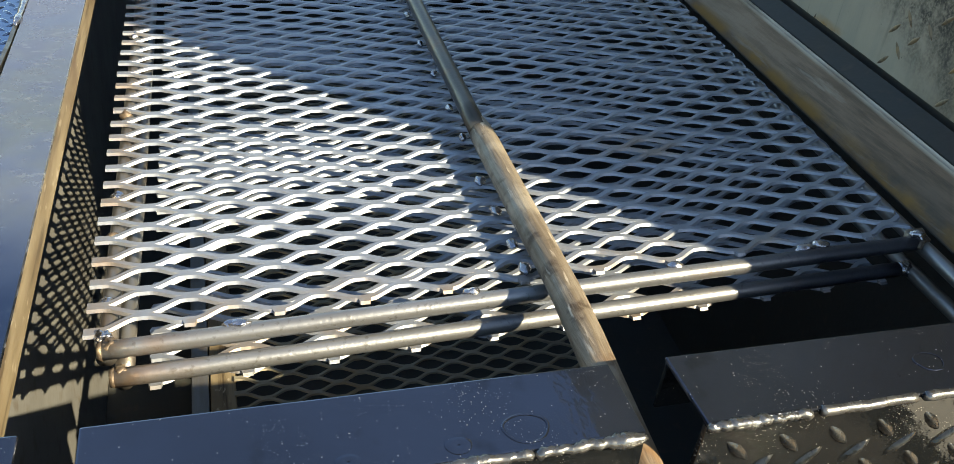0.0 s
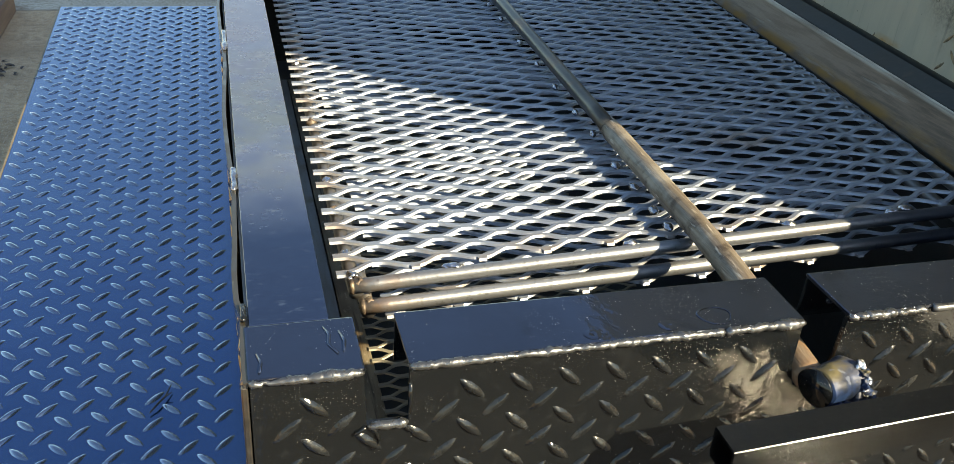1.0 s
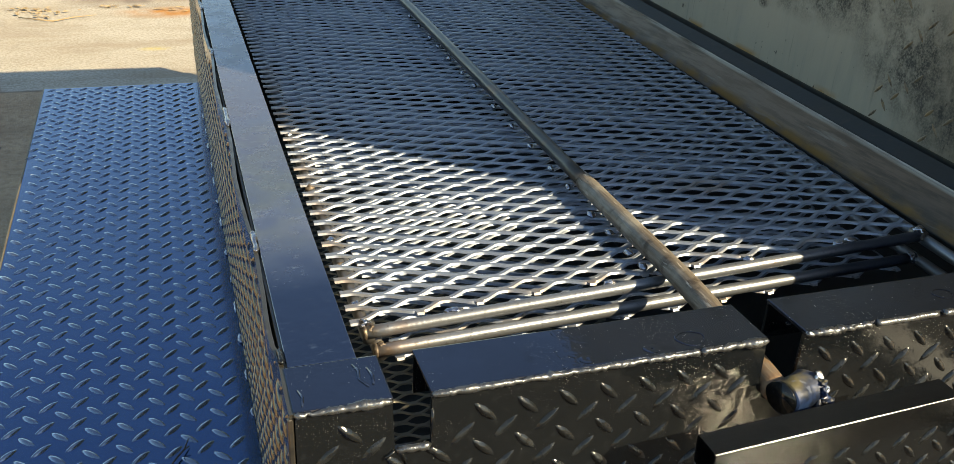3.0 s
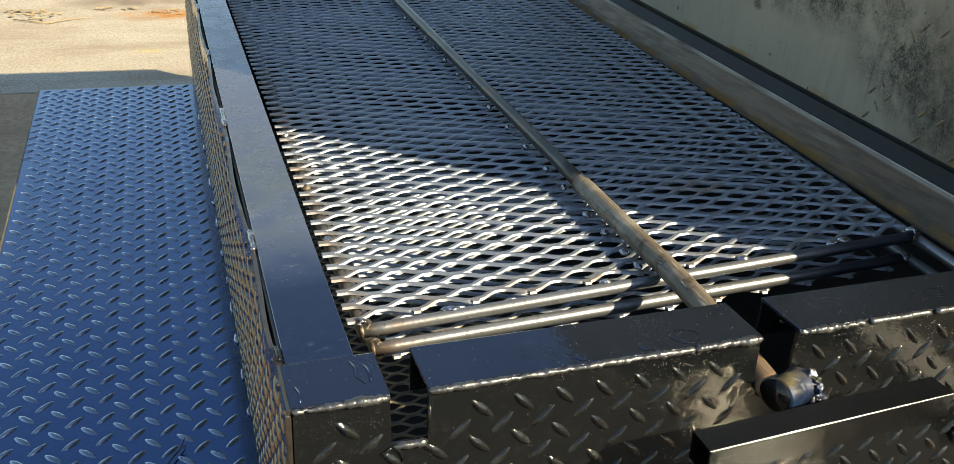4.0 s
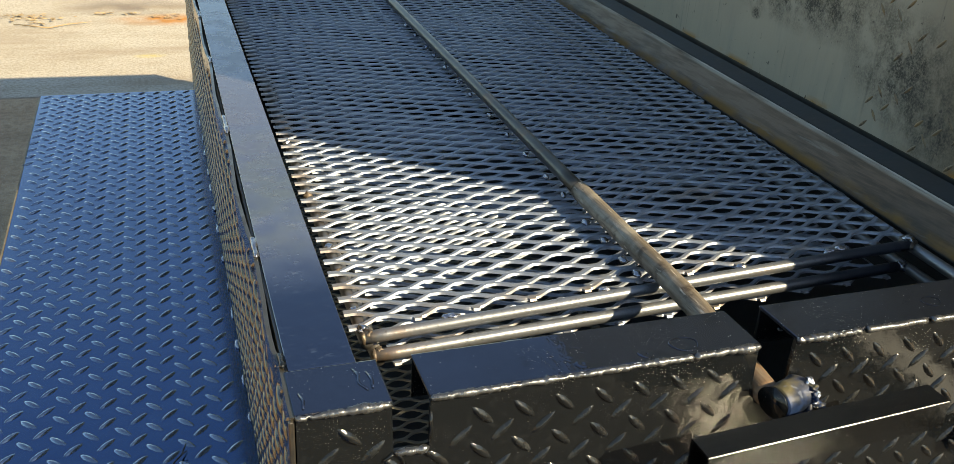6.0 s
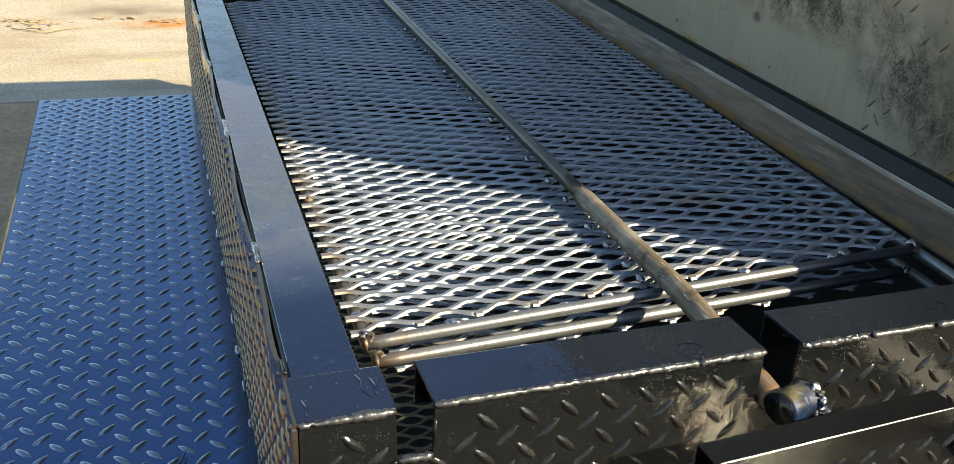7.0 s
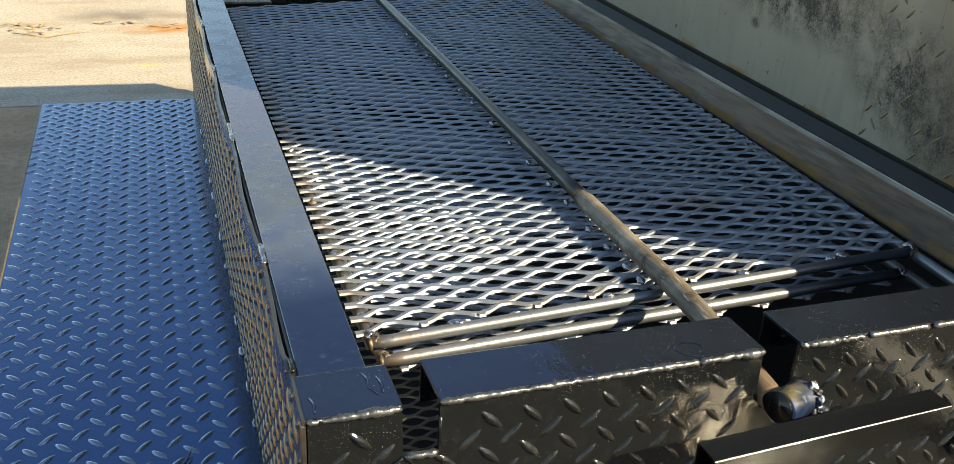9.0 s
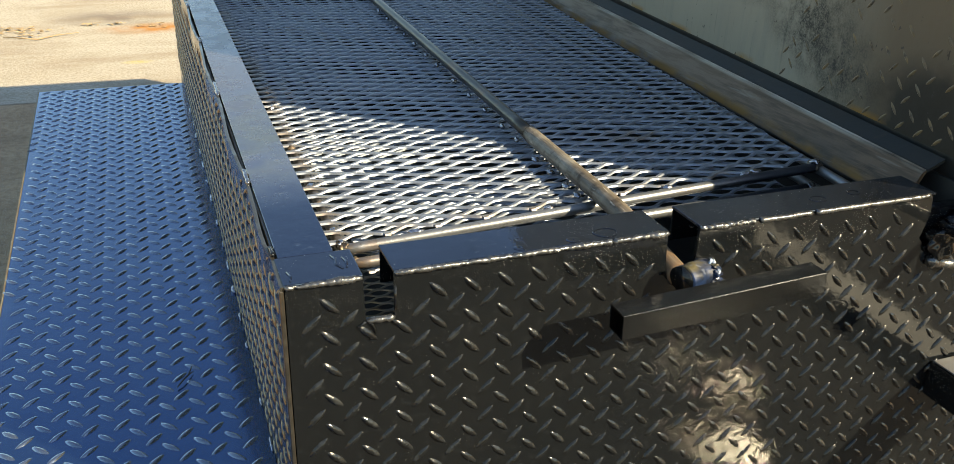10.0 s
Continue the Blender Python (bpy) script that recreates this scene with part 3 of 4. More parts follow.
# front wall with two slots cut from its upper edge
front = prism([(0.0, 0, DEEP), (0.0, 0, -0.004), (0.087, 0, -0.004), (0.0895, 0, -0.058), (0.124, 0, -0.058), (0.1235, 0, -0.004),
               (0.479, 0, -0.004), (0.481, 0, -0.052), (0.488, 0, -0.076), (0.503, 0, -0.084), (0.519, 0, -0.077), (0.525, 0, -0.052),
               (0.526, 0, -0.004), (0.912, 0, -0.004), (0.916, 0, -0.033), (0.906, 0, -0.07), (0.925, 0, -0.092), (1.3, 0, -0.1), (1.3, 0, DEEP)], (0, T, 0))
front_wall = part("front_wall", front, BLACK, box_thing)


def front_keep(cu, cv, rnd):
    if 0.072 < cu < 0.137 and cv > -0.075:
        return False
    if 0.462 < cu < 0.542 and cv > -0.1:
        return False
    if cu > 0.885 and cv > -0.112:
        return False
    return cv < -0.014


vs, fs = lugs((0, 0, 0), (1, 0, 0), (0, 0, 1), (0, -1, 0), (0, 1.3), (-0.88, 0), 0.0425, 0.0425, (0.176, -0.118), front_keep, high=0.0033)
from_lists("lug_pattern", vs, fs, LUG, front_wall, "raised glossy black lugs", True, "stuff")

# rim pieces: folded channel with a top, and an inner lip
def rim_piece(x0, x1, y1=0.069):
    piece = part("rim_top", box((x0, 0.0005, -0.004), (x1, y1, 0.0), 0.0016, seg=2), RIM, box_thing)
    lip = part("inner_lip", box((x0 + 0.001, y1 - 0.004, -0.05), (x1 - 0.001, y1 - 0.0005, -0.0045), 0.001), BLACK, box_thing)
    return piece, lip


rim_piece(0.1225, 0.480)
rim_piece(0.526, 0.918)
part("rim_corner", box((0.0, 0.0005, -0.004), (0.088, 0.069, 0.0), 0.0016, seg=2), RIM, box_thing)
part("rim_bolt", blob((0.556, 0.06, -0.03), (0.004, 0.003, 0.003), 3), WELD, box_thing)

def paint_ring(x, y, r, inner):
    b = bmesh.new()
    loops = [[b.verts.new((x + rr * math.cos(a) * (1 + 0.06 * math.sin(3 * a)), y + rr * 0.8 * math.sin(a), z)) for a in [2 * math.pi * k / 32 for k in range(32)]]
             for rr, z in ((r, 0.0003), ((r + inner) / 2, 0.0009), (inner, 0.0004))]
    for l0, l1 in zip(loops, loops[1:]):
        for k in range(32):
            b.faces.new((l0[k], l0[(k + 1) % 32], l1[(k + 1) % 32], l1[k]))
    return b


for x, y, r, i in ((0.40, 0.019, 0.0165, 0.0145), (0.352, 0.012, 0.009, 0.001), (0.281, 0.011, 0.008, 0.001), (0.735, 0.03, 0.013, 0.0115), (0.80, 0.035, 0.01, 0.008)):
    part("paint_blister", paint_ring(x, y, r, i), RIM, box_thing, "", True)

for pts in (((0.062, 0.058), (0.066, 0.046), (0.064, 0.034), (0.07, 0.022)), ((0.074, 0.05), (0.077, 0.036), (0.075, 0.024)), ((0.008, 0.03), (0.011, 0.019), (0.009, 0.008))):
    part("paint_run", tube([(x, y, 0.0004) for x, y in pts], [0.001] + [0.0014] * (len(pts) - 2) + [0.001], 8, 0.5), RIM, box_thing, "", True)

# left rail, its cut inner lip, and the outer wall with the gap between them
def rising(b):
    """The rail climbs a little towards the back."""
    for v in b.verts:
        v.co.z += 0.011 * (v.co.y - 0.07)
    return b


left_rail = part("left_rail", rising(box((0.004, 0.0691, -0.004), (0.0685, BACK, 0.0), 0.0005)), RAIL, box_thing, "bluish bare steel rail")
part("rail_lip", rising(box((0.0645, 0.0705, -0.04), (0.0680, BACK, -0.0042), 0.001)), LIP, box_thing, "tan raw cut edge of the rail")


def wavy_wall():
    """The side sheet; its upper edge bows away from the rail between the tack welds."""
    b = bmesh.new()
    n = 120
    rows = []
    for i in range(n + 1):
        y = BACK * i / n
        s = 0.5 - 0.5 * math.cos(2 * math.pi * (y - 0.30) / 0.40) if y > 0.1 else 0
        bow = 0.0042 * s + 0.0012 * noise.noise((y * 14, 0.3, 0))
        top = -0.0015 + 0.011 * max(0, y - 0.07) + 0.0012 * noise.noise((y * 30, 2.0, 0))
        rows.append([b.verts.new(c) for c in ((-0.0035 - bow, y, top), (-0.0035, y, top - 0.09), (-0.0035, y, DEEP),
                                              (0.0012, y, DEEP), (0.0012, y, top - 0.09), (0.0012 - bow, y, top))])
    for r0, r1 in zip(rows, rows[1:]):
        for k in range(6):
            b.faces.new((r0[k], r1[k], r1[(k + 1) % 6], r0[(k + 1) % 6]))
    b.faces.new(rows[0])
    b.faces.new(rows[-1][::-1])
    return b


left_wall = part("left_wall", wavy_wall(), SIDE, box_thing, "dark tread-plate side sheet")
vs, fs = lugs((-0.0035, 0, 0), (0, 1, 0), (0, 0, 1), (-1, 0, 0), (0, BACK), (-0.4, 0.0), 0.0425, 0.0425, (0.02, -0.02))
from_lists("lug_pattern", vs, fs, SIDE, left_wall, "raised dark lugs", True, "stuff")
part("corner_strip", box((-0.0052, -0.0008, -0.6), (0.0, 0.004, -0.006), 0.0012), ROD, box_thing, "rusty corner edge")

# inside faces, back wall and bottom
part("left_lining", box((0.0014, 0.006, DEEP), (0.004, BACK, -0.0045)), INNER, box_thing)
part("front_lining", prism([(0.005, 0.0052, DEEP), (0.005, 0.0052, -0.09), (1.1, 0.0052, -0.09), (1.1, 0.0052, DEEP)], (0, 0.002, 0)), INNER, box_thing)
part("back_wall", box((-0.003, BACK, DEEP), (1.225, BACK + 0.005, -0.004)), SIDE, box_thing)
part("back_rim", box((0.004, BACK - 0.065, -0.0042), (1.16, BACK - 0.0005, 0.0002), 0.0014), RAIL, box_thing)
part("back_lip", box((0.071, BACK - 0.07, -0.06), (1.16, BACK - 0.0655, -0.004), 0.001), DARK_STEEL, box_thing)
part("support_tab", box((0.072, 2.15, -0.062), (0.235, 2.235, -0.056), 0.001), LIP, box_thing, "rusty steel support tab")
part("bottom", box((0.005, 0.008, -0.7), (1.15, BACK, -0.695)), DARK_STEEL, box_thing)


def skew(y):
    return 0.0862 * y


def skew_bar(profile, y0, y1, bevel=0.0):
    """A profile in x and z run from y0 to y1 along the slightly splayed right side."""
    b = bmesh.new()
    a = [b.verts.new((x + skew(y0), y0, z)) for x, z in profile]
    c = [b.verts.new((x + skew(y1), y1, z)) for x, z in profile]
    n = len(profile)
    for k in range(n):
        b.faces.new((a[k], a[(k + 1) % n], c[(k + 1) % n], c[k]))
    b.faces.new(a[::-1])
    b.faces.new(c)
    if bevel:
        bmesh.ops.recalc_face_normals(b, faces=b.faces)
        long_edges = [e for e in b.edges if abs(e.verts[0].co.y - e.verts[1].co.y) > 0.5]
        bmesh.ops.bevel(b, geom=long_edges, offset=bevel, segments=3, affect="EDGES")
    return b


# right side: mill-scale angle iron, and the wall under it
angle = skew_bar([(0.934, -0.060), (0.967, -0.001), (0.974, -0.0015), (0.942, -0.060)], 0.078, BACK, 0.0032)
part("angle_iron", angle, ANGLE, box_thing, "brown mill-scale angle iron with rusty lower edge")
# Dark material paints in the dark reflections of this upper face.
part("angle_top", skew_bar([(0.974, -0.006), (0.974, -0.001), (1.0035, 0.0125), (1.0035, 0.006)], 0.078, BACK), DARK_STEEL, box_thing, "dark upper leg of the angle iron")
part("right_wall", skew_bar([(0.998, DEEP), (0.998, -0.012), (1.003, -0.012), (1.003, DEEP)], 0.006, BACK), DARK_STEEL, box_thing)

# weld beads on the rim's front edge
part("weld_bead", bead((0.001, -0.001, -0.003), (0.088, -0.001, -0.003), 0.0036, 1, step=0.0026, rough=0.9), BEAD, box_thing, "lumpy painted weld", True)
part("weld_bead", bead((0.122, -0.001, -0.003), (0.40, -0.001, -0.003), 0.0033, 2, step=0.003, rough=0.6), BEAD, box_thing, "", True)
part("weld_bead", bead((0.40, -0.001, -0.003), (0.48, -0.001, -0.003), 0.0038, 3, step=0.0028, rough=0.9), BEAD, box_thing, "", True)
part("weld_bead", bead((0.526, -0.001, -0.003), (0.61, -0.001, -0.003), 0.004, 4, step=0.0022, rough=0.9), BEAD, box_thing, "", True)
part("weld_bead", tube(line((0.618, 0.0, -0.0035), (0.70, 0.0, -0.0035), 20), 0.0038, 10, 0.35), BEAD, box_thing, "", True)
part("weld_bead", tube(line((0.708, 0.0, -0.0035), (0.905, 0.0, -0.0035), 40), 0.0038, 10, 0.35), BEAD, box_thing, "", True)
part("weld_bead", bead((0.09, -0.001, -0.0595), (0.124, -0.001, -0.0595), 0.0034, 5, rough=0.7), BEAD, box_thing, "", True)
for k, pts in enumerate((((0.092, -0.0595), (0.097, -0.066), (0.1005, -0.074), (0.098, -0.082), (0.094, -0.084)), ((0.119, -0.0595), (0.122, -0.066), (0.126, -0.07)),
                         ((0.124, -0.02), (0.1245, -0.035), (0.1245, -0.05)), ((0.089, -0.06), (0.084, -0.064), (0.08, -0.066)))):
    part("paint_drip", tube([(x, -0.0008, z) for x, z in pts], [0.0022] + [0.0016] * (len(pts) - 2) + [0.002], 8, 0.4), BLACK, front_wall, "", True)
for k, (y0, y1) in enumerate(((0.075, 0.10), (0.30, 0.35), (0.72, 0.80), (1.12, 1.16), (1.5, 1.56))):
    part("tack_weld", rising(bead((0.0005, y0, 0.0), (0.0005, y1, 0.0), 0.003, 20 + k, step=0.003, rough=1.0)), WELD if k else BLACK, left_rail, "", True)

# ---- grates ----
def top_plane(x, y):
    return -0.086 + 0.0445 * x + 0.01 * (y - 0.24)


def low_plane(x, y):
    return -0.121 + 0.012 * x + 0.004 * (y - 0.24)


upper = thing("upper_grate", (0, 0, TOP), "raw steel expanded-metal grate with round-bar frame and push handle", "grate", "grates in the box")
R_BAR = 0.0081
vs, fs = expanded((0.098, 1.2), (0.252, 2.115), top_plane, (0.107, 0.326), right=lambda y: 0.902 + 0.076 * y)
from_lists("expanded_mesh", vs, fs, GRATE, upper)
zb = lambda x, y: top_plane(x, y) - 0.0045 - R_BAR
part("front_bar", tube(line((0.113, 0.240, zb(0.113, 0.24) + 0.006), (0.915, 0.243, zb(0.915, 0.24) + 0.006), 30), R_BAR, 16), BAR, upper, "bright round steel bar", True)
part("left_bar", tube(line((0.116, 0.236, zb(0.116, 0.24)), (0.116, 2.12, zb(0.116, 2.12)), 30), R_BAR, 14), SIDEBAR, upper, "", True)
part("right_bar", tube(line((0.918, 0.09, zb(0.93, 0.1)), (1.0393, 2.12, zb(1.0393, 2.12)), 30), R_BAR, 14), SIDEBAR, upper, "", True)
part("back_bar", tube(line((0.116, 2.122, zb(0.116, 2.122) - 0.006), (1.039, 2.122, zb(1.039, 2.122) - 0.006), 10), R_BAR, 12), ROD, upper, "", True)
part("bar_end", tube([(0.1095, 0.240, zb(0.112, 0.24) + 0.006), (0.1135, 0.240, zb(0.112, 0.24) + 0.006)], [0.0074, 0.0086], 16, 0.12), HEAT, upper, "dark brown cut end", True)
part("corner_weld", blob((0.1195, 0.2415, zb(0.112, 0.24) + 0.0115), (0.006, 0.006, 0.0042), 2, 0.6), HEAT, upper, "heat-stained weld", True)
part("corner_weld", blob((0.114, 0.252, zb(0.112, 0.24) + 0.0105), (0.0065, 0.007, 0.0055), 3, 0.6), WELD, upper, "shiny weld", True)
part("corner_weld", blob((0.920, 0.248, zb(0.92, 0.24) + 0.006), (0.013, 0.012, 0.0105), 5, 0.5), HEAT, upper, "", True)
part("corner_weld", blob((0.915, 0.244, zb(0.92, 0.24) + 0.0145), (0.0075, 0.0065, 0.005), 6, 0.7), WELD, upper, "", True)
for k, (x, y, s) in enumerate(((0.222, 0.2445, 1.3), (0.431, 0.2465, 0.9), (0.637, 0.2475, 0.9), (0.785, 0.249, 1.35), (0.802, 0.251, 1.1))):
    part("tack_weld", blob((x, y, zb(x, y) + 0.0125), (0.0095 * s, 0.005, 0.0048), 7 + k), WELD, upper, "shiny weld", True)
for k, y in enumerate((0.30, 0.40, 0.475, 0.66, 0.90)):
    part("tack_weld", blob((0.113, y, top_plane(0.113, y) - 0.006), (0.007, 0.009, 0.006), 30 + k), HEAT if k % 2 else WELD, upper, "", True)

# push handle: thin rod at the back, wide pipe in front, square crossbar outside the wall
rod = line((0.5045, 0.50, -0.036), (0.5545, 2.135, -0.0309), 30)
handle_rod = part("handle_rod", tube(rod, 0.0115, 16), ROD, upper, "dark round handle rod", True)
pipe = [(0.4985, -0.008, -0.0625), (0.4988, 0.0, -0.062), (0.4995, 0.05, -0.055), (0.503, 0.15, -0.0465)] + line((0.505, 0.2, -0.0445), (0.509, 0.508, -0.0405), 8)
handle_pipe = part("handle_pipe", tube(pipe[:-1] + [(0.5087, 0.49, -0.0408), (0.508, 0.504, -0.039), (0.5068, 0.518, -0.0378)], [0.0146] * (len(pipe) - 1) + [0.0144, 0.0136, 0.0122], 18, 0.05), PIPE, upper, "weathered brown pipe handle", True)
for k, y in enumerate((0.525, 0.60, 0.70, 0.80, 0.91, 1.04, 1.13, 1.24, 1.34, 1.42, 1.53, 1.64)):
    x = 0.5045 + 0.0305 * (y - 0.5)
    part("handle_weld", blob((x - 0.0115, y, top_plane(x, y) + 0.003), (0.0045, 0.0065, 0.0045), 50 + k), WELD, handle_rod, "", True)
for k, y in enumerate((0.31, 0.37, 0.43, 0.27)):
    part("handle_weld", blob((0.489, y, top_plane(0.49, y) + 0.002), (0.006, 0.008, 0.004), 70 + k), WELD, handle_pipe, "", True)


def square_tube(x0, x1, y0, y1, z0, z1, wall=0.0028):
    b = bmesh.new()
    outer = [(y0, z0), (y1, z0), (y1, z1), (y0, z1)]
    inner = [(y0 + wall, z0 + wall), (y1 - wall, z0 + wall), (y1 - wall, z1 - wall), (y0 + wall, z1 - wall)]
    rings = [[b.verts.new((x, y, z)) for y, z in loop] for x in (x0, x1) for loop in (outer, inner)]
    for k in range(4):
        k2 = (k + 1) % 4
        b.faces.new((rings[0][k], rings[0][k2], rings[2][k2], rings[2][k]))
        b.faces.new((rings[1][k2], rings[1][k], rings[3][k], rings[3][k2]))
        b.faces.new((rings[0][k2], rings[0][k], rings[1][k], rings[1][k2]))
        b.faces.new((rings[2][k], rings[2][k2], rings[3][k2], rings[3][k]))
    long_edges = [e for e in b.edges if abs(e.verts[0].co.x - e.verts[1].co.x) > 0.1 and e.verts[0] in rings[0] + rings[2]]
    bmesh.ops.bevel(b, geom=long_edges, offset=0.0011, segments=3, affect="EDGES")
    return b


cross = square_tube(-0.145, 0.145, -0.016, 0.016, -0.0165, 0.0165)
crossbar = part("crossbar", cross, TUBE, upper, "glossy black square-tube handle bar")
crossbar.matrix_basis = pose(0.5165, -0.074, -0.0645, 0, -2.0, 0.5)
sleeve = tube(line((0.4905, -0.029, -0.0575), (0.529, -0.019, -0.0575), 20), [0.0194] * 17 + [0.0198, 0.0204, 0.021, 0.0205], 36, 0.1, True, 3, 75.0)
pivot_sleeve = part("pivot_sleeve", sleeve, BLUED, upper, "heat-blued short pipe sleeve with gold upper edge", True)
# Closed black disc stands for the shade inside the open sleeve.
part("sleeve_end", tube([(0.4876, -0.0278, -0.0567), (0.4904, -0.027, -0.0565)], 0.0182, 24, 0.05), BLACK, pivot_sleeve, "black disc in place of the sleeve's shaded open end", True)
for k, (x, y, z, w) in enumerate(((0.534, -0.036, -0.049, 0.0055), (0.524, -0.040, -0.072, 0.014), (0.541, -0.012, -0.066, 0.013), (0.505, -0.046, -0.074, 0.011), (0.531, -0.034, -0.062, 0.012), (0.543, -0.034, -0.068, 0.008))):
    part("sleeve_weld", blob((x, y, z), (w, w * 0.8, w * 0.9), 4 + k, 0.8), WELD if k == 0 else BLUED, pivot_sleeve, "lumpy weld", True)

for k in range(9):
    a = radians(20 + 24 * k)
    part("sleeve_weld", blob((0.531 + 0.0012 * (k % 2), -0.0185 - 0.021 * math.sin(a), -0.0575 + 0.021 * math.cos(a)), (0.0042, 0.0046, 0.0046), 80 + k, 0.9), WELD if k % 3 == 0 else BLUED, pivot_sleeve, "", True)

lower = thing("lower_grate", (0, 0, TOP), "raw steel grate stacked under the other grate", "grate", "grates in the box")
vs, fs = expanded((0.115, 1.2), (0.218, 2.09), low_plane, (0.152, 0.229), right=lambda y: 0.9 + 0.06 * y)
vs = [(x, y + 0.037 * (x - 0.122), z) for x, y, z in vs]
from_lists("expanded_mesh", vs, fs, GRATE, lower)
part("front_bar", tube(line((0.122, 0.2205, -0.1015), (0.915, 0.250, -0.0915), 30), R_BAR, 16), BAR, lower, "bright round steel bar", True)
part("left_bar", tube(line((0.128, 0.225, -0.112), (0.128, 2.09, -0.1053), 20), R_BAR, 12), SIDEBAR, lower, "", True)
part("right_bar", tube(line((0.925, 0.09, -0.094), (1.0243, 2.09, -0.0898), 20), R_BAR, 12), SIDEBAR, lower, "", True)
part("bar_end", tube([(0.1185, 0.2204, -0.1015), (0.1225, 0.2205, -0.1015)], [0.0074, 0.0086], 16, 0.12), HEAT, lower, "dark brown cut end", True)
part("corner_weld", blob((0.1275, 0.2225, -0.096), (0.006, 0.0055, 0.0042), 9, 0.6), HEAT, lower, "heat-stained weld", True)
part("corner_weld", blob((0.925, 0.25, -0.092), (0.010, 0.009, 0.008), 12), WELD, lower, "", True)

bottom_grate = thing("bottom_grate", (0, 0, TOP), "expanded-metal bottom grate in a flat-bar frame", "grate", "grates in the box")
GZ = -0.56
vs, fs = expanded((0.215, 0.8), (0.14, 2.08), lambda x, y: GZ, (0.222, 0.66), thick=0.0025, half=0.0042)
from_lists("expanded_mesh", vs, fs, YELLOWED, bottom_grate)
part("frame_bar", box((0.150, 0.12, GZ - 0.04), (0.176, 2.09, GZ - 0.004), 0.001), SIDEBAR, bottom_grate)
part("frame_bar", box((0.178, 0.12, GZ - 0.035), (0.216, 2.09, GZ - 0.0035), 0.001), LIP, bottom_grate, "tan rusty flat bar")
part("frame_bar", box((0.217, 0.12, GZ - 0.035), (0.81, 0.14, GZ - 0.0035), 0.001), SIDEBAR, bottom_grate)
for lx in (0.155, 0.78):
    part("leg", box((lx, 0.125, -0.6945), (lx + 0.02, 0.145, GZ - 0.0405)), SIDEBAR, bottom_grate)

# ---- raised lid on the right ----
lid = thing("raised_lid", (0, 0, TOP), "grey worn sheet-steel lid raised upright beside the grates", "lid")
SLOPE = 0.0945
LID_X = 1.0045
# Outline beyond view is shaped to cast the shadow on grates and yard.
lid_pts = [(LID_X + SLOPE * y, y, z) for y, z in ((-0.082, 0.0195), (-0.082, 0.16), (-0.067, 0.26), (-0.046, 0.37), (-0.034, 0.56), (-0.034, 1.286), (1.89, 1.286), (2.743, 0.492), (2.743, 0.0195))]
lid_sheet = part("lid_sheet", prism(lid_pts, (0.006, 0, 0)), LID, lid)


def lid_keep(cu, cv, rnd):
    edge = 0.50 + 0.1 * noise.noise((cv * 9, 1.0, 0)) + 0.25 * cv
    return cu < edge and rnd.random() < (0.6 if cu < edge - 0.2 else 0.4)


vs, fs = lugs((LID_X, 0, 0), Vector((SLOPE, 1, 0)).normalized(), (0, 0, 1), (-1, SLOPE, 0), (-0.03, 0.8), (0.012, 0.9), 0.0425, 0.0425, (0.02, 0.03), lid_keep, length=0.027, width=0.0075, high=0.0016)
from_lists("lug_pattern", vs, fs, LUGRUST, lid_sheet, "rust-rimmed raised lugs", True, "stuff")
# Unseen backing, added to keep the gap under the lid dark.
gap_strip = [(LID_X + 0.012 + SLOPE * y, y, z) for y, z in ((-0.1, -0.05), (-0.1, 0.06), (2.743, 0.06), (2.743, -0.05))]
part("lid_gap_back", prism(gap_strip, (0.004, 0, 0)), DARK_STEEL, lid, "added dark backing behind the gap under the lid")
part("lid_post", box((1.06, 0.02, -0.88), (1.1, 0.06, 0.6)), BLACK, lid)
part("lid_post", box((1.275, 2.68, -0.9), (1.315, 2.72, 0.4)), BLACK, lid)

# ---- side deck ----
deck = thing("side_deck", (0, 0, TOP), "bluish tread-plate side shelf welded along the box", "shelf")
DZ = -0.392
DECK_END = 2.283


def deck_left(y):
    """The outer edge of the shelf runs a little askew."""
    return -0.4035 - 0.0259 * y


def askew(b):
    for v in b.verts:
        if v.co.x < -0.2:
            v.co.x += deck_left(v.co.y) + 0.46
    return b


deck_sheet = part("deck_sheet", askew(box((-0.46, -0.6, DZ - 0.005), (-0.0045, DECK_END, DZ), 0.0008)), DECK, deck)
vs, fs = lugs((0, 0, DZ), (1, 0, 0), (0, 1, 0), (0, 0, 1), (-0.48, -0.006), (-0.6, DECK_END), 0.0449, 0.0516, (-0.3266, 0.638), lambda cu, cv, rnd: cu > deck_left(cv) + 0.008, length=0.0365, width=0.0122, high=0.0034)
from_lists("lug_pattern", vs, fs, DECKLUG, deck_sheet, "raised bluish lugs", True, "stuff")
part("deck_edge", askew(box((-0.4635, -0.6, DZ - 0.03), (-0.4605, DECK_END, DZ + 0.0006), 0.0008)), LIP, deck, "thin tan edge strip")
for y in (0.1, 2.1):
    part("deck_leg", box((-0.38, y, -TOP), (-0.34, y + 0.04, DZ - 0.0055), 0.002), BLACK, deck)
rnd = random.Random(8)
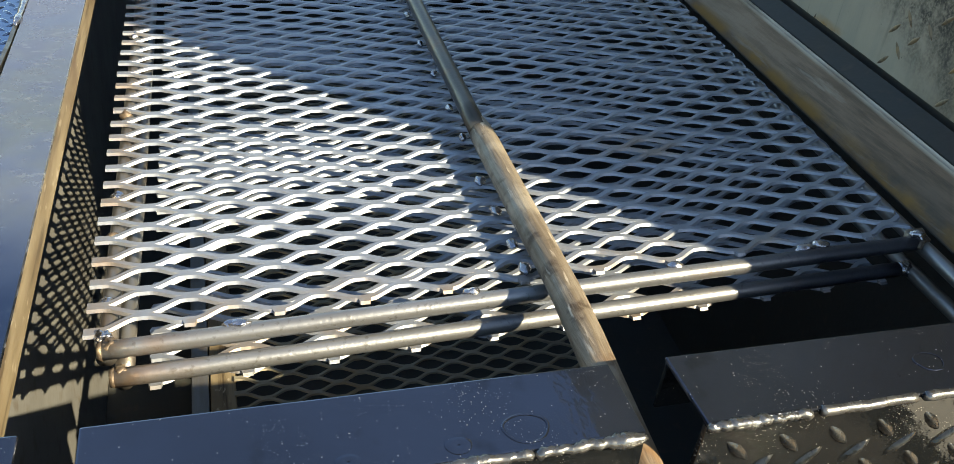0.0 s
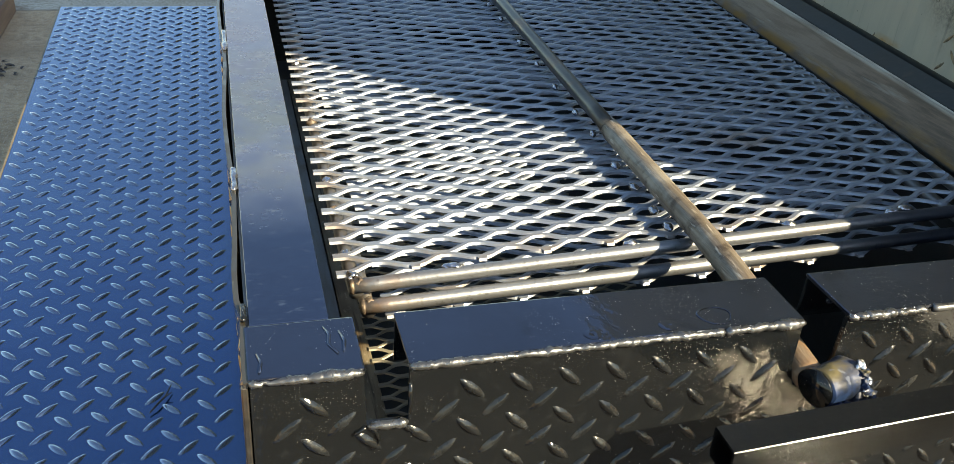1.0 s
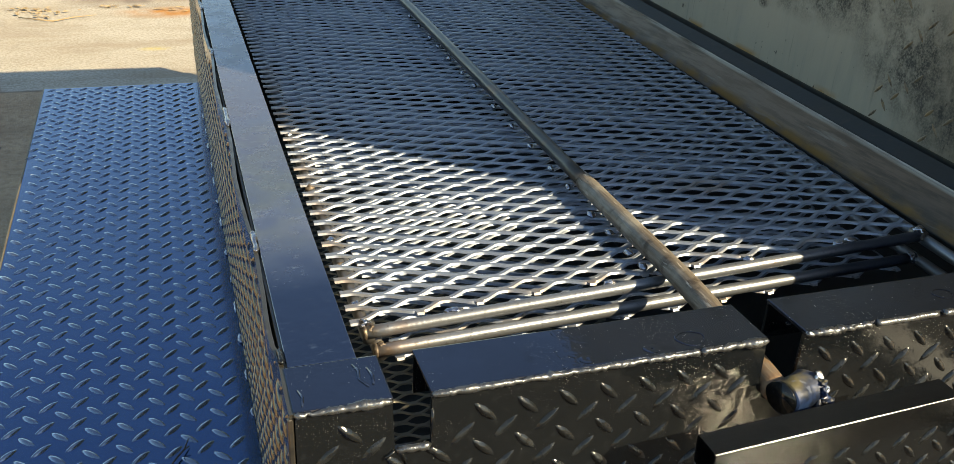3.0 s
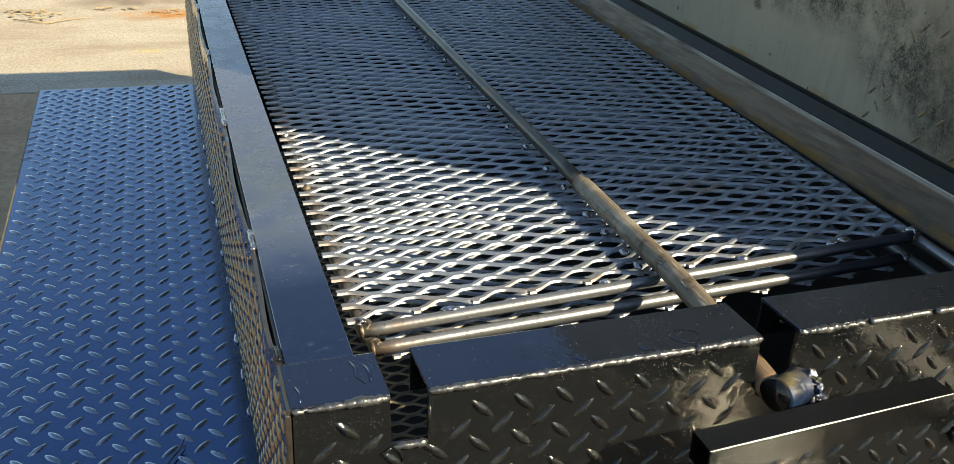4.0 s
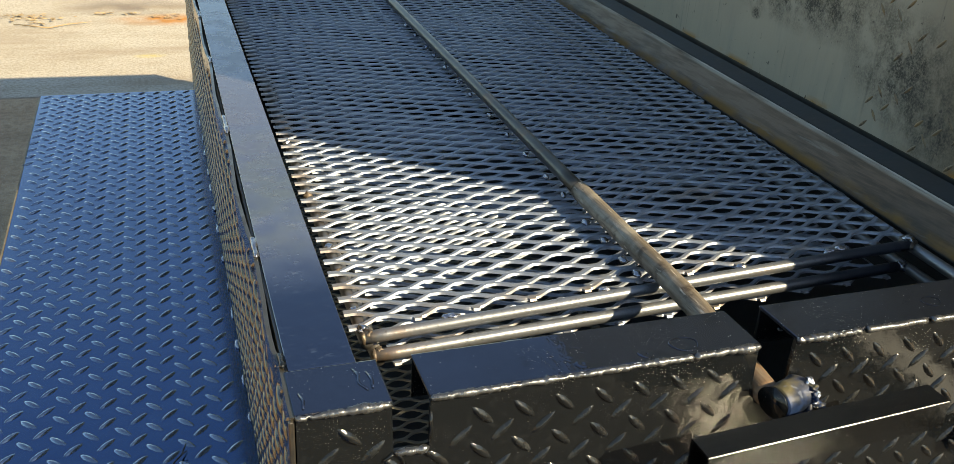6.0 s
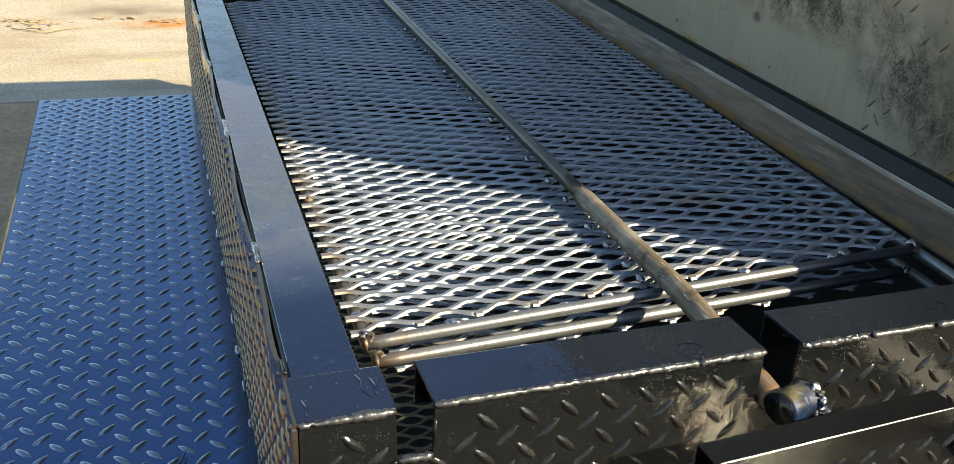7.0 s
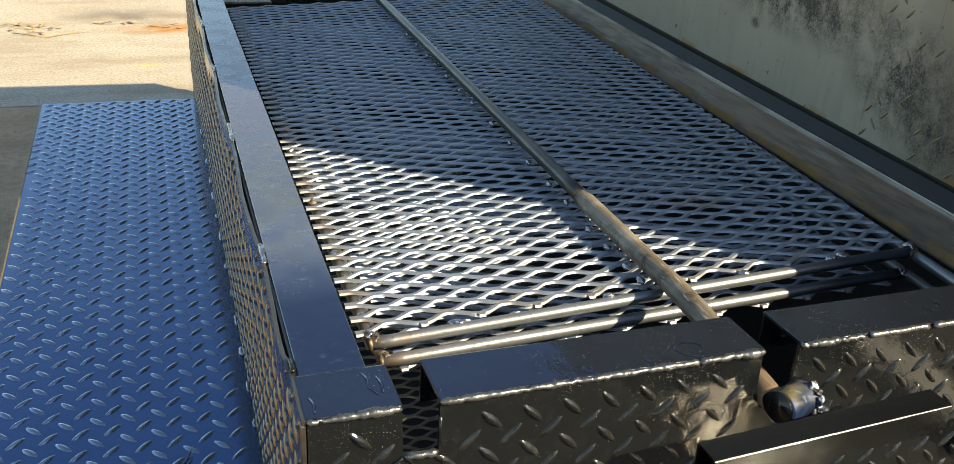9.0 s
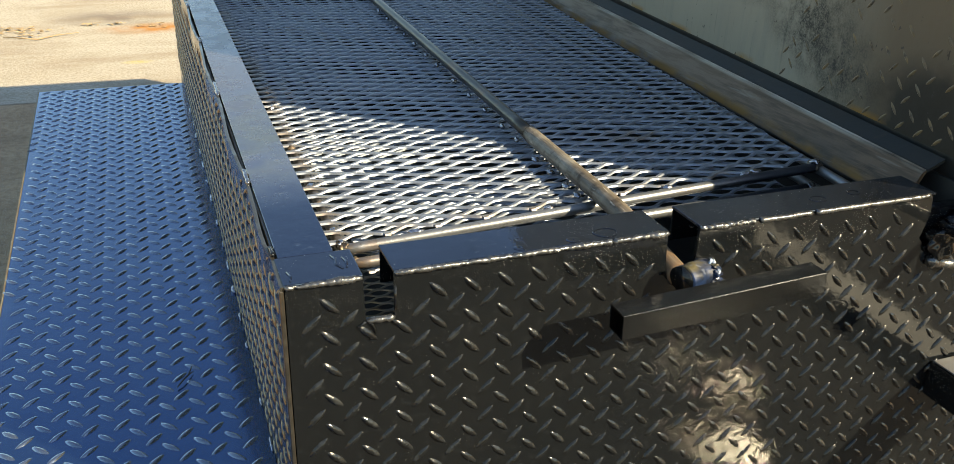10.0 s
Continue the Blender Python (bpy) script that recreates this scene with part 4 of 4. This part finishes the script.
for k in range(16):
    y = 0.12 + k * 0.12 + rnd.uniform(-0.03, 0.03)
    part("tack_weld", bead((-0.007, y, DZ + 0.002), (-0.007, y + rnd.uniform(0.01, 0.035), DZ + 0.006), 0.004, 90 + k, rough=0.8), WELD, deck, "", True)

# ---- latch and tow bar at the right end ----
latch = thing("latch", (0.95, 0.0, TOP - 0.02), "black steel latch rod with ball end", "latch")
part("latch_rod", tube(line((-0.005, 0.0, -0.034), (-0.005, -0.14, -0.034), 6), 0.009, 10), BLACK, latch, "", True)
part("latch_ball", blob((-0.005, -0.145, -0.034), (0.019, 0.021, 0.019), 3, 0.05), BLACK, latch, "", True)
# Black plate added to fill the dark gap beside the rim.
part("gap_plate", box((-0.026, 0.014, -0.26), (0.058, 0.02, -0.012), 0.002), BLACK, latch)
part("latch_knuckle", blob((0.003, -0.004, -0.058), (0.024, 0.017, 0.026), 8, 0.8), BLACK, latch, "lumpy painted weld", True)
part("latch_knuckle", blob((0.03, -0.002, -0.03), (0.02, 0.014, 0.016), 9, 0.8), BLACK, latch, "", True)
part("latch_weld", bead((-0.022, -0.006, -0.088), (0.03, -0.006, -0.1), 0.006, 41, rough=0.9), BEAD, latch, "", True)
part("hinge_barrel", tube([(-0.02, 0.03, -0.025), (0.045, 0.03, -0.025)], 0.013, 12), BLACK, latch, "", True)

tow = thing("tow_bar", (1.0, 0.0, TOP - 0.30), "black steel tube bar with worn bright top", "bar")
part("tube", box((0.0, -0.7, -0.06), (0.08, -0.001, 0.0), 0.003, seg=2), BLACK, tow)
part("top_strip", box((0.002, -0.7, 0.0005), (0.078, -0.004, 0.003), 0.001), INNER, tow)

# ---- yard details ----
beam = thing("timber_beam", (-1.08, 3.9, 0), "red-brown timber beam lying on the concrete", "beam")
part("beam_body", box((-0.16, -0.72, 0.0), (0.152, 0.03, 0.1), 0.006, seg=2), TIMBER, beam)


def leaf_litter(cx, cy, n, spread, seed):
    rnd = random.Random(seed)
    verts, faces = [], []
    for _ in range(n):
        x, y = cx + rnd.gauss(0, spread), cy + rnd.gauss(0, spread * 0.6)
        a, s, z = rnd.uniform(0, 6.3), rnd.uniform(0.009, 0.026), rnd.uniform(0.004, 0.014)
        n0 = len(verts)
        for u, w, h in ((-1, 0, 0.2), (-0.3, 0.42, 0.5), (0.5, 0.33, 0.3), (1, 0, 0.0), (0.4, -0.36, 0.5), (-0.4, -0.4, 0.1)):
            verts.append((x + s * (u * math.cos(a) - w * math.sin(a)), y + s * (u * math.sin(a) + w * math.cos(a)), z + h * s * rnd.uniform(0.1, 0.7)))
        faces.append(tuple(range(n0, n0 + 6)))
    return verts, faces


litter = thing("leaf_litter", (0, 0, 0), "dry brown leaves scattered on the concrete", "leaves", kind="stuff")
for k, (cx, cy, n, sp) in enumerate(((-0.92, 5.68, 60, 0.1), (-0.45, 5.77, 12, 0.035), (-0.31, 5.76, 9, 0.03), (-0.07, 5.66, 14, 0.05), (-0.85, 5.5, 10, 0.05))):
    vs, fs = leaf_litter(cx, cy, n, sp, k)
    from_lists("leaves", vs, fs, LEAF, litter, "", False, "stuff")
pile = thing("leaf_pile", (0, 0, 0), "clump of dark wet leaves on the shaded concrete", "leaves", kind="stuff")
for k, (cx, cy, n, sp) in enumerate(((-0.95, 3.1, 70, 0.06), (-0.9, 3.2, 14, 0.05))):
    vs, fs = leaf_litter(cx, cy, n, sp, 20 + k)
    from_lists("leaves", vs, fs, WETLEAF, pile, "", False, "stuff")
sprig = thing("sprig", (0, 0, TOP + DZ), "thin black forked sprig lying on the shelf", "twig")
for pts in (((-0.129, 0.425, 0.004), (-0.119, 0.438, 0.007), (-0.11, 0.452, 0.006), (-0.103, 0.472, 0.009)), ((-0.11, 0.452, 0.006), (-0.102, 0.455, 0.009))):
    part("stem", tube(pts, [0.001] + [0.0014] * (len(pts) - 2) + [0.0007], 6), WETLEAF, sprig, "", True)
twig = thing("twig", (0, 0, 0), "thin bent brown twig on the concrete", "twig")
part("stem", tube([(-0.98, 5.5, 0.008), (-0.77, 5.37, 0.01), (-0.66, 5.46, 0.012), (-0.53, 5.52, 0.01)], [0.003, 0.0045, 0.0035, 0.0015], 7), LEAF, twig, "", True)
